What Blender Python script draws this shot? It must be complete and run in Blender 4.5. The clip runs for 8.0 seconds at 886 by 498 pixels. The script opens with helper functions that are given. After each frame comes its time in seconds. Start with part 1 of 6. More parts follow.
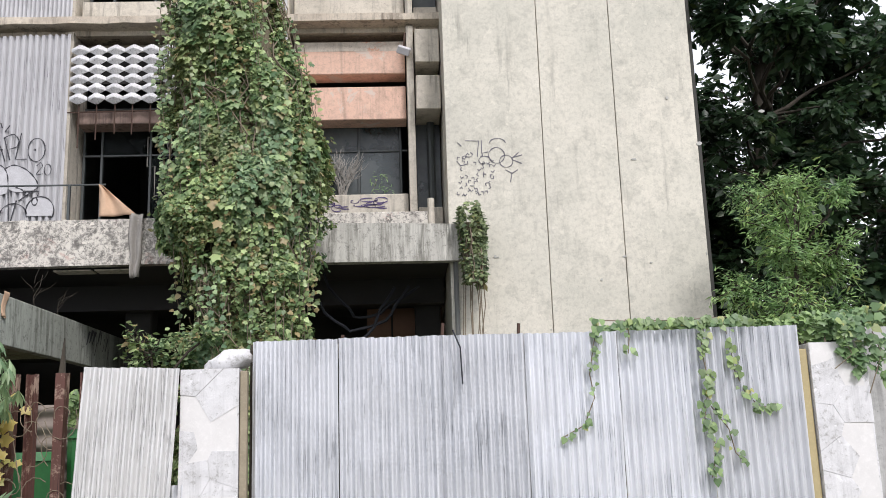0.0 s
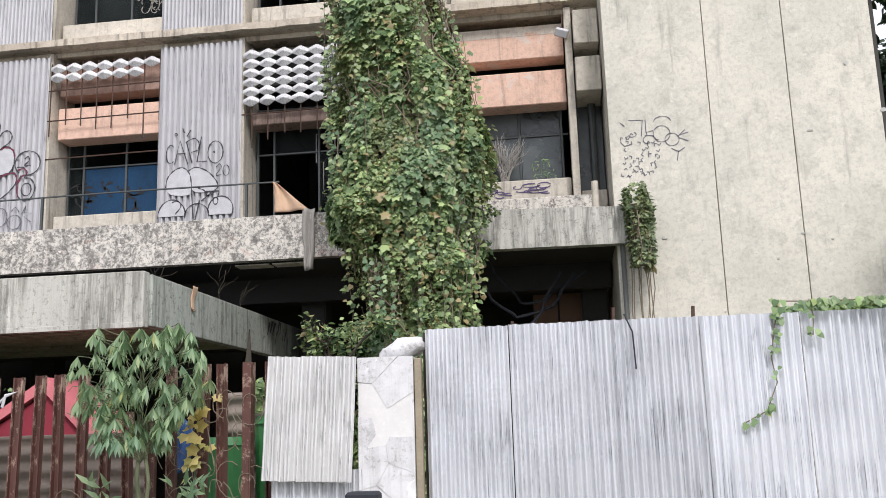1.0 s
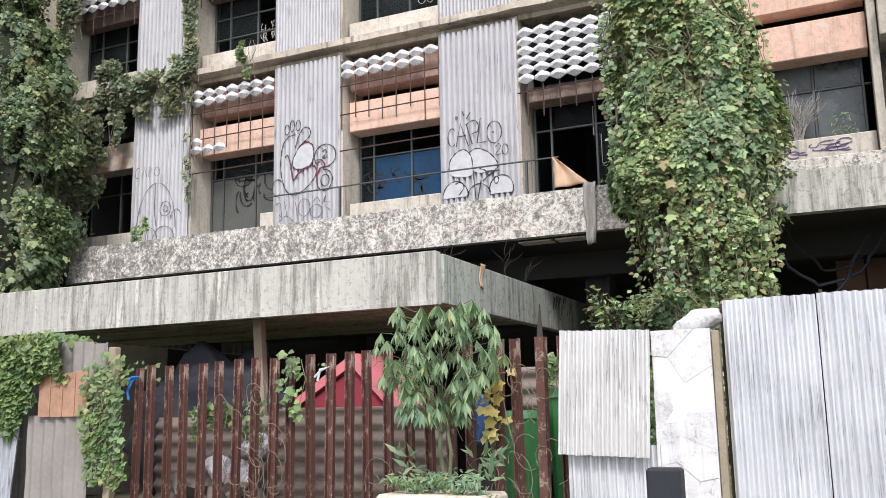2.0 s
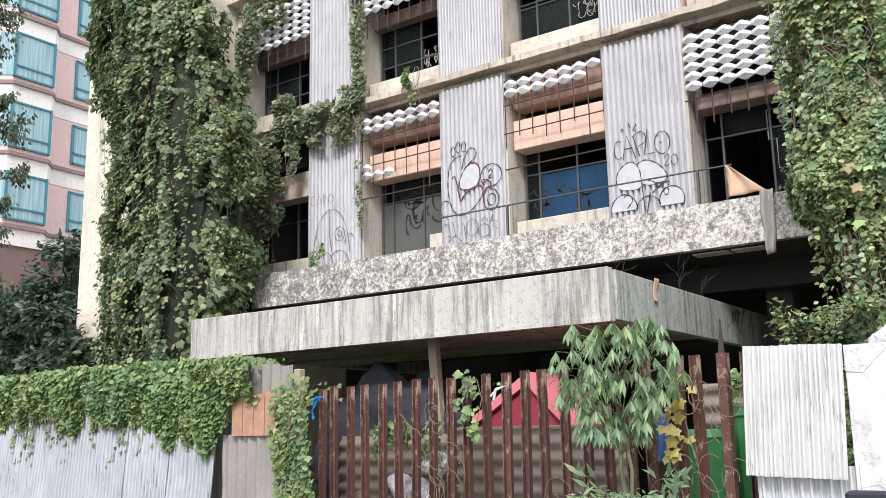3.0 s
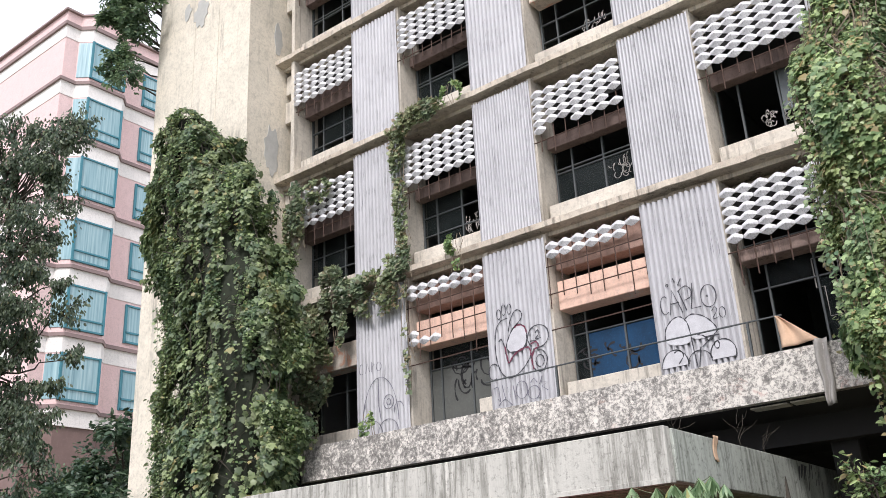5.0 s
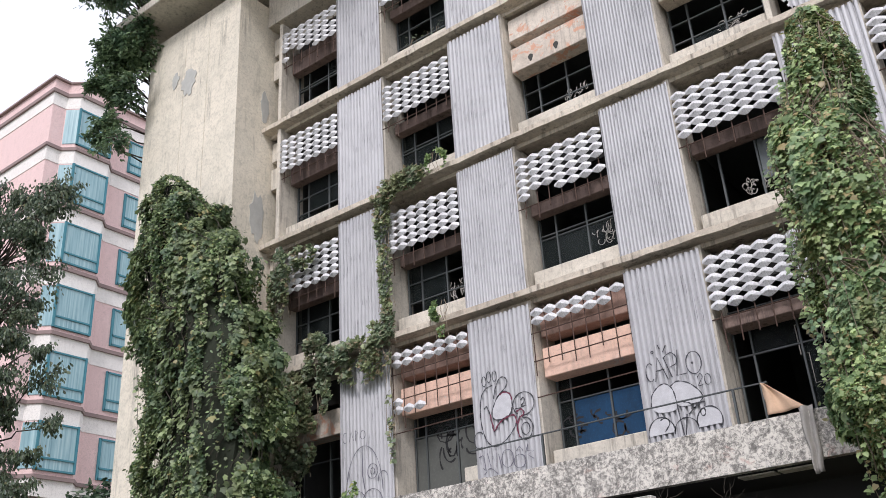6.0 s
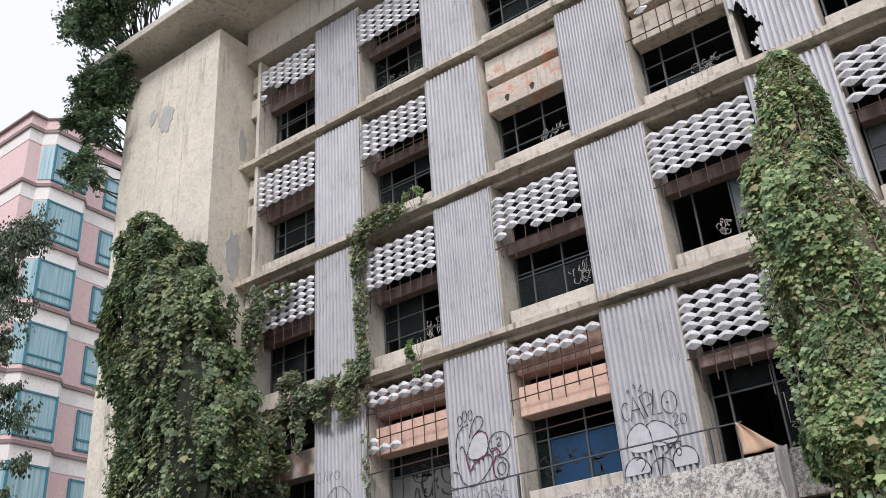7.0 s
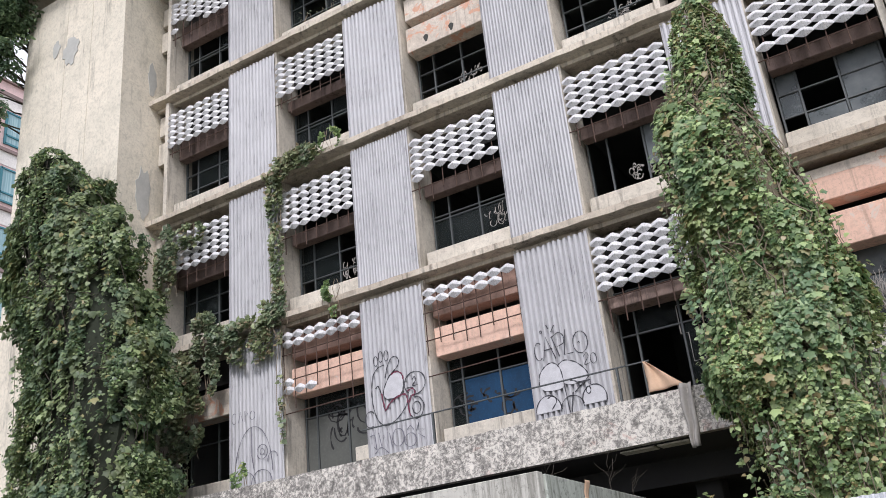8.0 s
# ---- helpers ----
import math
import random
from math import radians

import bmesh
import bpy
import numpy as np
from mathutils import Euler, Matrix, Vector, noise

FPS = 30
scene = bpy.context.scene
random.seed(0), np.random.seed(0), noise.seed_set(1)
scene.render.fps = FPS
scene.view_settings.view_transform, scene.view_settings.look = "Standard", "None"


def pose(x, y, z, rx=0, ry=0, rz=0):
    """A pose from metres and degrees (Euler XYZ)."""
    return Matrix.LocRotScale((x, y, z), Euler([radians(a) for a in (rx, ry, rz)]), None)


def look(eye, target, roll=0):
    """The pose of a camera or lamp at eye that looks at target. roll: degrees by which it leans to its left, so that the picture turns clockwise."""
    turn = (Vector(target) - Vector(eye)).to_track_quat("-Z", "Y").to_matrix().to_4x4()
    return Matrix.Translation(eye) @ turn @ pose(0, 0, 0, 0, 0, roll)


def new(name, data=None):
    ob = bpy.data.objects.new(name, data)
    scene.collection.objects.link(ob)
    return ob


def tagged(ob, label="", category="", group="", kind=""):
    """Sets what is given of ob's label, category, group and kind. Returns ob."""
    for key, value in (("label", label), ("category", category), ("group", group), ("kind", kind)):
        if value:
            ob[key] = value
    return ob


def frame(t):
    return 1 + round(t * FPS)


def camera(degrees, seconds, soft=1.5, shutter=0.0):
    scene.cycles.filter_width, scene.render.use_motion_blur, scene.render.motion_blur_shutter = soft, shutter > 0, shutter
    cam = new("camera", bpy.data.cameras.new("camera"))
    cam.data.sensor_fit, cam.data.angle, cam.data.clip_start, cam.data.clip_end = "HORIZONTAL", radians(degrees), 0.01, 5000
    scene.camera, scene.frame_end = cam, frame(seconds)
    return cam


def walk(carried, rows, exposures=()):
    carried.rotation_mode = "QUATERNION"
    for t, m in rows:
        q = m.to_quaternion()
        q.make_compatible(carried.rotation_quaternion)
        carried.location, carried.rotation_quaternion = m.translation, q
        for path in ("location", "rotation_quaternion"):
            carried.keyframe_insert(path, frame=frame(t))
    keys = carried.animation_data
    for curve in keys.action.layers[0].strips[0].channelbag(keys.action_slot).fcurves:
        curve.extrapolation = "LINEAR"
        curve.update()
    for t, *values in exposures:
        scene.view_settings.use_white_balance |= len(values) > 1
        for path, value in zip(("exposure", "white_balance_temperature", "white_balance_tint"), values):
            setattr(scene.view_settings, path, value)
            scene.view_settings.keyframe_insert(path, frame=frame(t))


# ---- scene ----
cam = camera(51.0, 8.0, soft=0.6)
PATH = [
    (0, (0.139, -0.06, 1.514), (0.232, 1.896, 1.922), -1.9),
    (0.5, (0.127, -0.055, 1.521), (0.132, 1.905, 1.917), -1.8),
    (1, (0.086, -0.048, 1.521), (-0.167, 1.898, 1.91), -1.8),
    (1.5, (0.025, 0.0, 1.525), (-0.553, 1.879, 1.895), -1.5),
    (2, (-0.039, 0.012, 1.518), (-0.858, 1.802, 1.87), -1.1),
    (2.2, (-0.049, 0.008, 1.518), (-0.945, 1.762, 1.869), -0.9),
    (3.3, (-0.078, -0.051, 1.558), (-1.245, 1.517, 1.982), -1.5),
    (3.5, (-0.079, -0.056, 1.559), (-1.259, 1.493, 2.015), -1.6),
    (4, (-0.061, -0.061, 1.555), (-1.24, 1.457, 2.108), -1.9),
    (4.5, (-0.06, -0.068, 1.558), (-1.224, 1.424, 2.208), -2.3),
    (4.7, (-0.056, -0.073, 1.559), (-1.208, 1.411, 2.244), -2.7),
    (5.8, (-0.047, -0.093, 1.578), (-1.129, 1.369, 2.409), -3.5),
    (6, (-0.045, -0.097, 1.582), (-1.112, 1.362, 2.439), -3.6),
    (6.5, (-0.036, -0.082, 1.587), (-1.068, 1.37, 2.497), -3.8),
    (7, (-0.027, -0.082, 1.588), (-1.03, 1.379, 2.515), -4.1),
    (7.5, (-0.019, -0.092, 1.584), (-0.981, 1.423, 2.468), -4.9),
    (8, (-0.026, -0.103, 1.58), (-0.918, 1.498, 2.38), -5.9),
]
# the phone closes its exposure as it tilts up to the sky
walk(cam, [(t, look(eye, target, roll)) for t, eye, target, roll in PATH], exposures=[(0.0, 0.10, 6350, 14), (1.5, 0.22, 6350, 14), (2.0, 0.36, 6350, 14), (3.5, 0.50, 6350, 14), (4.5, 0.44, 6350, 15), (6.0, -0.01, 6250, 16), (7.0, -0.16, 6250, 16), (8.0, 0.05, 6200, 16)])

# ---- daylight: a bright hazy sky and a weak, wide sun ----
world = bpy.data.worlds.new("world")
scene.world = world
world.use_nodes = True
nt = world.node_tree
bg = nt.nodes["Background"]
sky = nt.nodes.new("ShaderNodeTexSky")
sky.sky_type = "NISHITA"
sky.sun_disc = False
sky.sun_elevation = radians(55)
sky.sun_rotation = radians(157)
sky.air_density, sky.dust_density = 1.0, 6.0
# thin bright cloud over the whole sky
veil = nt.nodes.new("ShaderNodeMix")
veil.data_type = "RGBA"
veil.inputs[0].default_value = 0.88
nt.links.new(sky.outputs[0], veil.inputs[6])
veil.inputs[7].default_value = (7.9, 8.1, 8.5, 1)
nt.links.new(veil.outputs[2], bg.inputs[0])
bg.inputs[1].default_value = 0.15
sun_data = bpy.data.lights.new("sun", "SUN")
sun_data.energy, sun_data.angle, sun_data.color = 2.3, radians(14), (1.0, 0.97, 0.93)
sun = new("sun", sun_data)
sun.matrix_world = look((9, -22, 42), (-6, 13, 5))

# ---- materials ----
def mat(name, build):
    m = bpy.data.materials.new(name)
    m.use_nodes = True
    t = m.node_tree
    b = t.nodes["Principled BSDF"]
    build(t, b)
    return m


def node(t, kind, **inputs):
    n = t.nodes.new(kind)
    for k, v in inputs.items():
        key = int(k[1:]) if k[0] == "i" and k[1:].isdigit() else k.replace("_", " ")
        if hasattr(v, "is_linked"):
            t.links.new(v, n.inputs[key])
        else:
            n.inputs[key].default_value = v
    return n


def coords(t, scale=(1, 1, 1), rot=(0, 0, 0)):
    c = t.nodes.new("ShaderNodeTexCoord")
    mp = node(t, "ShaderNodeMapping", Vector=c.outputs["Object"])
    mp.inputs["Scale"].default_value = scale
    mp.inputs["Rotation"].default_value = rot
    return mp.outputs[0]


def noisef(t, vec, scale, detail=4, rough=0.6, dist=0.0):
    return node(t, "ShaderNodeTexNoise", Vector=vec, Scale=scale, Detail=detail, Roughness=rough, Distortion=dist).outputs[0]


def ramp(t, fac, *stops):
    r = t.nodes.new("ShaderNodeValToRGB")
    t.links.new(fac, r.inputs[0])
    e = r.color_ramp.elements
    while len(e) < len(stops):
        e.new(0.5)
    for el, (p, c) in zip(e, stops):
        el.position = p
        el.color = (*c, 1) if len(c) == 3 else c
    return r.outputs[0]


def grey(v):
    return (v, v, v)


def mix(t, fac, a, b, blend="MIX"):
    n = t.nodes.new("ShaderNodeMix")
    n.data_type = "RGBA"
    n.blend_type = blend
    for sock, v in ((n.inputs[0], fac), (n.inputs[6], a), (n.inputs[7], b)):
        if hasattr(v, "is_linked"):
            t.links.new(v, sock)
        else:
            sock.default_value = v if isinstance(v, (int, float)) else (*v, 1)
    return n.outputs[2]


def bump(t, b, height, strength=0.3, dist=0.02):
    n = node(t, "ShaderNodeBump", Height=height, Strength=strength, Distance=dist)
    t.links.new(n.outputs[0], b.inputs["Normal"])


def out(t, b, colour, rough=0.8, metal=0.0):
    t.links.new(colour, b.inputs["Base Color"])
    if hasattr(rough, "is_linked"):
        t.links.new(rough, b.inputs["Roughness"])
    else:
        b.inputs["Roughness"].default_value = rough
    b.inputs["Metallic"].default_value = metal


def plaster(name, base, dirt, amount=0.5, streaks=0.5, flakes=None, flake_at=0.62, run_scale=(5.0, 0.35), run_at=0.52, speck=0.3, flake_scale=3.2):
    """Painted concrete: cloudy tone, fine grain, dark runs of rain and, if given, flaked paint."""
    def build(t, b):
        v = coords(t)
        cloud = noisef(t, v, 0.7, 6, 0.65)
        col = mix(t, ramp(t, cloud, (0.35, grey(0)), (0.75, grey(amount))), base, dirt)
        mid = noisef(t, v, 4.5, 7, 0.7, 0.3)
        col = mix(t, ramp(t, mid, (0.5, grey(0)), (0.72, grey(0.45 * amount + 0.1))), col, tuple(0.62 * c for c in dirt))
        pale = noisef(t, coords(t, (1, 1, 1), (0.4, 0.3, 0.2)), 6.0, 8, 0.75, 0.6)
        col = mix(t, ramp(t, pale, (0.58, grey(0)), (0.63, grey(0.35))), col, tuple(min(0.85, 1.18 * c) for c in base))
        run = noisef(t, coords(t, (run_scale[0], run_scale[0], run_scale[1])), 1.6, 7, 0.7)
        gate = noisef(t, v, 0.9, 3)
        m = t.nodes.new("ShaderNodeMath")
        m.operation = "MULTIPLY"
        t.links.new(ramp(t, run, (run_at, grey(0)), (run_at + 0.12, grey(1))), m.inputs[0])
        t.links.new(ramp(t, gate, (0.38, grey(streaks * 0.25)), (0.6, grey(streaks))), m.inputs[1])
        col = mix(t, m.outputs[0], col, tuple(0.25 * c for c in dirt))
        fine = noisef(t, v, 16, 8, 0.78)
        col = mix(t, ramp(t, fine, (0.36, grey(speck)), (0.52, grey(0))), col, tuple(0.4 * c for c in dirt))
        pits = noisef(t, v, 38, 3, 0.6)
        col = mix(t, ramp(t, pits, (0.27, grey(0.6)), (0.33, grey(0))), col, tuple(0.3 * c for c in dirt))
        if flakes:
            fl = noisef(t, v, flake_scale, 10, 0.74, 0.5)
            col = mix(t, ramp(t, fl, (flake_at - 0.02, grey(0)), (flake_at + 0.015, grey(0.88))), col, flakes)
        out(t, b, col, 0.9)
        bump(t, b, fine, 0.35, 0.012)
    return mat(name, build)


def metal_sheet(name, base, dirt, rough=0.45, metal=0.35, rust=0.3, rust_col=(0.16, 0.09, 0.05), cloudy=0.4, rust_at=0.63):
    def build(t, b):
        v = coords(t)
        oi = t.nodes.new("ShaderNodeObjectInfo")
        cloud = noisef(t, v, 1.1, 5)
        col = mix(t, ramp(t, cloud, (0.35, grey(0)), (0.75, grey(cloudy))), base, dirt)
        run = noisef(t, coords(t, (26, 26, 0.45)), 1.3, 8, 0.75)
        col = mix(t, ramp(t, run, (0.52, grey(0)), (0.68, grey(0.5))), col, tuple(0.5 * c for c in dirt))
        spots = noisef(t, v, 9, 8, 0.8)
        col = mix(t, ramp(t, spots, (rust_at, grey(0)), (rust_at + 0.07, grey(rust))), col, rust_col)
        thin = noisef(t, coords(t, (70, 70, 1.6)), 1.0, 4, 0.6)
        gate = noisef(t, v, 2.2, 4)
        m = t.nodes.new("ShaderNodeMath")
        m.operation = "MULTIPLY"
        t.links.new(ramp(t, thin, (0.57, grey(0)), (0.62, grey(0.85))), m.inputs[0])
        t.links.new(ramp(t, gate, (0.45, grey(0.1)), (0.6, grey(1))), m.inputs[1])
        col = mix(t, m.outputs[0], col, tuple(0.45 * c for c in dirt))
        tone = ramp(t, oi.outputs["Random"], (0, grey(0.82)), (1, grey(1.0)))
        col = mix(t, 1.0, col, tone, "MULTIPLY")
        out(t, b, col, ramp(t, cloud, (0.3, grey(rough - 0.1)), (0.7, grey(rough + 0.15))), metal)
        bump(t, b, spots, 0.12, 0.006)
    return mat(name, build)


def plain(name, base, vary=0.3, scale=3.0, rough=0.8, metal=0.0, bumpy=0.15, dark=0.5):
    def build(t, b):
        v = coords(t)
        a = noisef(t, v, scale, 6, 0.65)
        g = noisef(t, v, scale * 9, 5, 0.7)
        col = mix(t, ramp(t, a, (0.3, grey(0)), (0.75, grey(vary))), base, tuple(dark * c for c in base))
        col = mix(t, ramp(t, g, (0.5, grey(0)), (0.8, grey(vary))), col, tuple(min(1, 1.35 * c) for c in base))
        out(t, b, col, rough, metal)
        bump(t, b, g, bumpy, 0.008)
    return mat(name, build)


def leafy(name, dark, light, dry, dry_share=0.06, through_=0.33, patches=0.25):
    """Leaves: each island takes its own green, a few are dry."""
    def build(t, b):
        g = t.nodes.new("ShaderNodeNewGeometry")
        r = g.outputs["Random Per Island"]
        midc = tuple(0.6 * a + 0.4 * c for a, c in zip(dark, light))
        col = ramp(t, r, (0.0, dark), (0.5, midc), (0.86 - dry_share, light), (1 - dry_share - 0.02, tuple(min(1, 1.25 * c) for c in light)), (1 - dry_share, dry))
        v = coords(t)
        big = noisef(t, v, 1.1, 5, 0.7)
        col = mix(t, ramp(t, big, (0.50, grey(0)), (0.62, grey(patches))), col, tuple(0.35 * a + 0.65 * c for a, c in zip(dark, dry)))
        cool = noisef(t, coords(t, (1, 1, 0.7), (0.3, 0.1, 0.6)), 1.5, 4, 0.6)
        col = mix(t, ramp(t, cool, (0.50, grey(0)), (0.60, grey(0.38))), col, tuple(0.5 * a + 0.36 * (c + light[2]) * k for a, c, k in zip(dark, light, (0.55, 0.8, 1.0))))
        out(t, b, col, 0.42)
        b.inputs["Subsurface Weight"].default_value = 0.0
        tr = node(t, "ShaderNodeBsdfTranslucent", Color=col)
        ms = t.nodes.new("ShaderNodeMixShader")
        ms.inputs[0].default_value = through_
        o = t.nodes["Material Output"]
        t.links.new(b.outputs[0], ms.inputs[1])
        t.links.new(tr.outputs[0], ms.inputs[2])
        t.links.new(ms.outputs[0], o.inputs[0])
    return mat(name, build)


def glassy(name, tint, rough=0.12):
    """Dusty dark glass: it mirrors the sky and lets little through."""
    def build(t, b):
        v = coords(t)
        a = noisef(t, v, 1.4, 6)
        col = mix(t, ramp(t, a, (0.4, grey(0)), (0.7, grey(0.8))), tint, tuple(1.8 * c + 0.02 for c in tint))
        out(t, b, col, ramp(t, a, (0.3, grey(rough)), (0.8, grey(rough + 0.3))))
        b.inputs["Alpha"].default_value = 0.5
        b.inputs["Specular IOR Level"].default_value = 0.12
        b.inputs["IOR"].default_value = 1.33
    return mat(name, build)


M_TOWER = plaster("cream_wall", (0.70, 0.665, 0.575), (0.49, 0.485, 0.42), 0.85, 0.5, run_scale=(3.0, 0.3), run_at=0.56, speck=0.3)
M_TOWERW = plaster("yellowed_cream_wall", (0.77, 0.705, 0.585), (0.56, 0.53, 0.44), 0.8, 0.55, run_scale=(3.0, 0.3), run_at=0.55, speck=0.35)
M_FRAME = plaster("cream_concrete", (0.68, 0.63, 0.54), (0.48, 0.44, 0.37), 0.8, 0.6)
M_LEDGE = plaster("stained_ledge", (0.72, 0.65, 0.54), (0.42, 0.35, 0.28), 0.9, 0.75)
def mottled(name, base, grime, rose, run_strength, spot_at):
    """Old whitewash: fine black mould in drifts, pale islands where it flaked, a few rose scars, rain runs."""
    def build(t, b):
        v = coords(t)
        fine = noisef(t, v, 17.0, 9, 0.8, 0.5)
        mid = noisef(t, v, 4.6, 8, 0.75, 0.8)
        sep = node(t, "ShaderNodeSeparateXYZ", Vector=v)
        west = node(t, "ShaderNodeMapRange", Value=sep.outputs[0], From_Min=-13.5, From_Max=-2.0, To_Min=0.70, To_Max=0.38)
        part_ = node(t, "ShaderNodeMath", i0=fine, i1=0.56)
        part_.operation = "MULTIPLY"
        add = node(t, "ShaderNodeMath", i0=mid, i1=0.30, i2=part_.outputs[0])
        add.operation = "MULTIPLY_ADD"
        m = node(t, "ShaderNodeMath", i0=west.outputs[0], i1=0.14, i2=add.outputs[0])
        m.operation = "MULTIPLY_ADD"
        col = mix(t, ramp(t, mid, (0.40, grey(0)), (0.66, grey(0.75))), base, tuple(0.74 * c for c in base))
        col = mix(t, ramp(t, noisef(t, coords(t, (1, 1, 1), (0.2, 0.5, 0.1)), 1.7, 8, 0.75, 0.5), (0.60, grey(0)), (0.66, grey(0.75))), col, rose)
        run = noisef(t, coords(t, (9.0, 9.0, 0.45)), 1.5, 7, 0.72)
        col = mix(t, ramp(t, run, (0.50, grey(0)), (0.64, grey(run_strength))), col, tuple(0.45 * c for c in base))
        col = mix(t, ramp(t, m.outputs[0], (spot_at - 0.02, grey(0)), (spot_at + 0.02, grey(0.6)), (spot_at + 0.09, grey(0.92))), col, grime)
        pale = noisef(t, coords(t, (1, 1, 1), (0.4, 0.3, 0.9)), 5.2, 6, 0.62, 0.4)
        col = mix(t, ramp(t, pale, (0.63, grey(0)), (0.65, grey(0.9))), col, tuple(min(0.86, 1.08 * c) for c in base))
        out(t, b, col, 0.92)
        bump(t, b, m.outputs[0], 0.5, 0.02)
    return mat(name, build)


def streaked(name, base, grime, thick):
    """Pale concrete with black rain runs of many widths, bare between, and cloudy grey at large."""
    def build(t, b):
        v = coords(t)
        wide = noisef(t, coords(t, (1.9, 1.9, 0.16)), 1.5, 4, 0.6)
        thin = noisef(t, coords(t, (8.0, 8.0, 0.7)), 1.4, 9, 0.78, 0.3)
        hair = noisef(t, coords(t, (42.0, 42.0, 1.1)), 1.0, 5, 0.7)
        fine = noisef(t, v, 15, 8, 0.78)
        cloud = noisef(t, v, 1.1, 6, 0.65)
        col = mix(t, ramp(t, cloud, (0.35, grey(0)), (0.7, grey(0.55))), base, tuple(0.72 * c for c in base))
        g1 = node(t, "ShaderNodeMath", i0=ramp(t, wide, (0.38, grey(0.15)), (0.52, grey(1))), i1=ramp(t, thin, (0.44, grey(0)), (0.58, grey(thick))))
        g1.operation = "MULTIPLY"
        col = mix(t, g1.outputs[0], col, grime)
        col = mix(t, ramp(t, hair, (0.62, grey(0)), (0.70, grey(0.3))), col, tuple(0.8 * c for c in grime))
        col = mix(t, ramp(t, noisef(t, coords(t, (8.0, 8.0, 1.0), (0, 0, 0.5)), 1.1, 5, 0.6), (0.61, grey(0)), (0.66, grey(0.8))), col, tuple(min(0.85, 1.15 * c) for c in base))
        col = mix(t, ramp(t, fine, (0.34, grey(0.75)), (0.47, grey(0))), col, tuple(0.55 * c for c in grime))
        out(t, b, col, 0.92)
        bump(t, b, fine, 0.4, 0.012)
    return mat(name, build)


M_BALCONY = mottled("peeling_parapet", (0.70, 0.665, 0.60), (0.085, 0.08, 0.075), (0.50, 0.33, 0.28), 0.5, 0.493)
M_CANOPY = streaked("streaked_canopy", (0.56, 0.55, 0.50), (0.20, 0.195, 0.17), 0.9)
M_SALMON = plaster("salmon_paint", (0.80, 0.54, 0.42), (0.66, 0.45, 0.36), 0.6, 0.4, (0.68, 0.58, 0.51), 0.60, flake_scale=2.6)
M_PALE = plaster("washed_out_salmon", (0.72, 0.65, 0.56), (0.48, 0.40, 0.33), 0.7, 0.5, (0.62, 0.33, 0.22), 0.56, flake_scale=2.2)
M_BROWN = plaster("brown_spandrel", (0.36, 0.26, 0.22), (0.22, 0.155, 0.13), 0.8, 0.8)
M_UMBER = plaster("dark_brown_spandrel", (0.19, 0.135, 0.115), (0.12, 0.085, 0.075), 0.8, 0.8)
M_ROSE = plaster("rose_brown_paint", (0.46, 0.30, 0.24), (0.30, 0.20, 0.165), 0.8, 0.6)
M_SIDE = streaked("grey_green_side", (0.46, 0.49, 0.44), (0.13, 0.135, 0.115), 0.8)
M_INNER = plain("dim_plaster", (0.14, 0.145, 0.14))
# near-black concrete; shade under slabs and behind screens is put into the colour
M_DEEPSHADE = plain("shade_dark_concrete", (0.033, 0.032, 0.031))
M_SHEET = metal_sheet("galvanised_panel", (0.60, 0.60, 0.615), (0.43, 0.43, 0.455), 0.58, 0.08)
M_FENCE = metal_sheet("whitewashed_sheet", (0.80, 0.815, 0.845), (0.54, 0.57, 0.62), 0.40, 0.38, cloudy=0.45)
M_FENCE3 = metal_sheet("cream_washed_sheet", (0.80, 0.80, 0.79), (0.50, 0.50, 0.50), 0.42, 0.35, 0.5, cloudy=0.45)
M_FENCE2 = metal_sheet("weathered_sheet", (0.52, 0.545, 0.58), (0.30, 0.32, 0.35), 0.55, 0.15, cloudy=0.6)
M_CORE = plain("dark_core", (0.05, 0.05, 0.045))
M_ROAD = plain("asphalt", (0.06, 0.06, 0.06), 0.4, 2.0, 0.9)
M_GRASS = plain("weedy_ground", (0.20, 0.19, 0.13), 0.5, 1.5, 0.95)


# ---- mesh tools ----
def part(name, bm, material, parent=None, label="", smooth=False):
    me = bpy.data.meshes.new(name)
    bm.to_mesh(me)
    bm.free()
    if smooth:
        for p in me.polygons:
            p.use_smooth = True
    for m in material if isinstance(material, (list, tuple)) else (material,):
        me.materials.append(m)
    ob = new(name, me)
    if parent:
        ob.parent = parent
    if label:
        ob["label"] = label
    return ob


def thing(name, at=(0, 0, 0), label="", category="", group="", kind=""):
    ob = new(name)
    ob.empty_display_size = 0.2
    ob.location = at
    return tagged(ob, label, category, group, kind)


def box(bm, lo, hi, bevel=0.0, m=None):
    vs = [bm.verts.new((x, y, z)) for x in (lo[0], hi[0]) for y in (lo[1], hi[1]) for z in (lo[2], hi[2])]
    fs = [bm.faces.new([vs[i] for i in q]) for q in ((0, 1, 3, 2), (4, 6, 7, 5), (0, 4, 5, 1), (2, 3, 7, 6), (0, 2, 6, 4), (1, 5, 7, 3))]
    if bevel:
        bmesh.ops.bevel(bm, geom=list({e for f in fs for e in f.edges}), offset=bevel, segments=1, affect="EDGES")
    if m:
        bmesh.ops.transform(bm, matrix=m, verts=vs if not bevel else bm.verts)
    return bm


def boxed(lo, hi, bevel=0.0):
    return box(bmesh.new(), lo, hi, bevel)


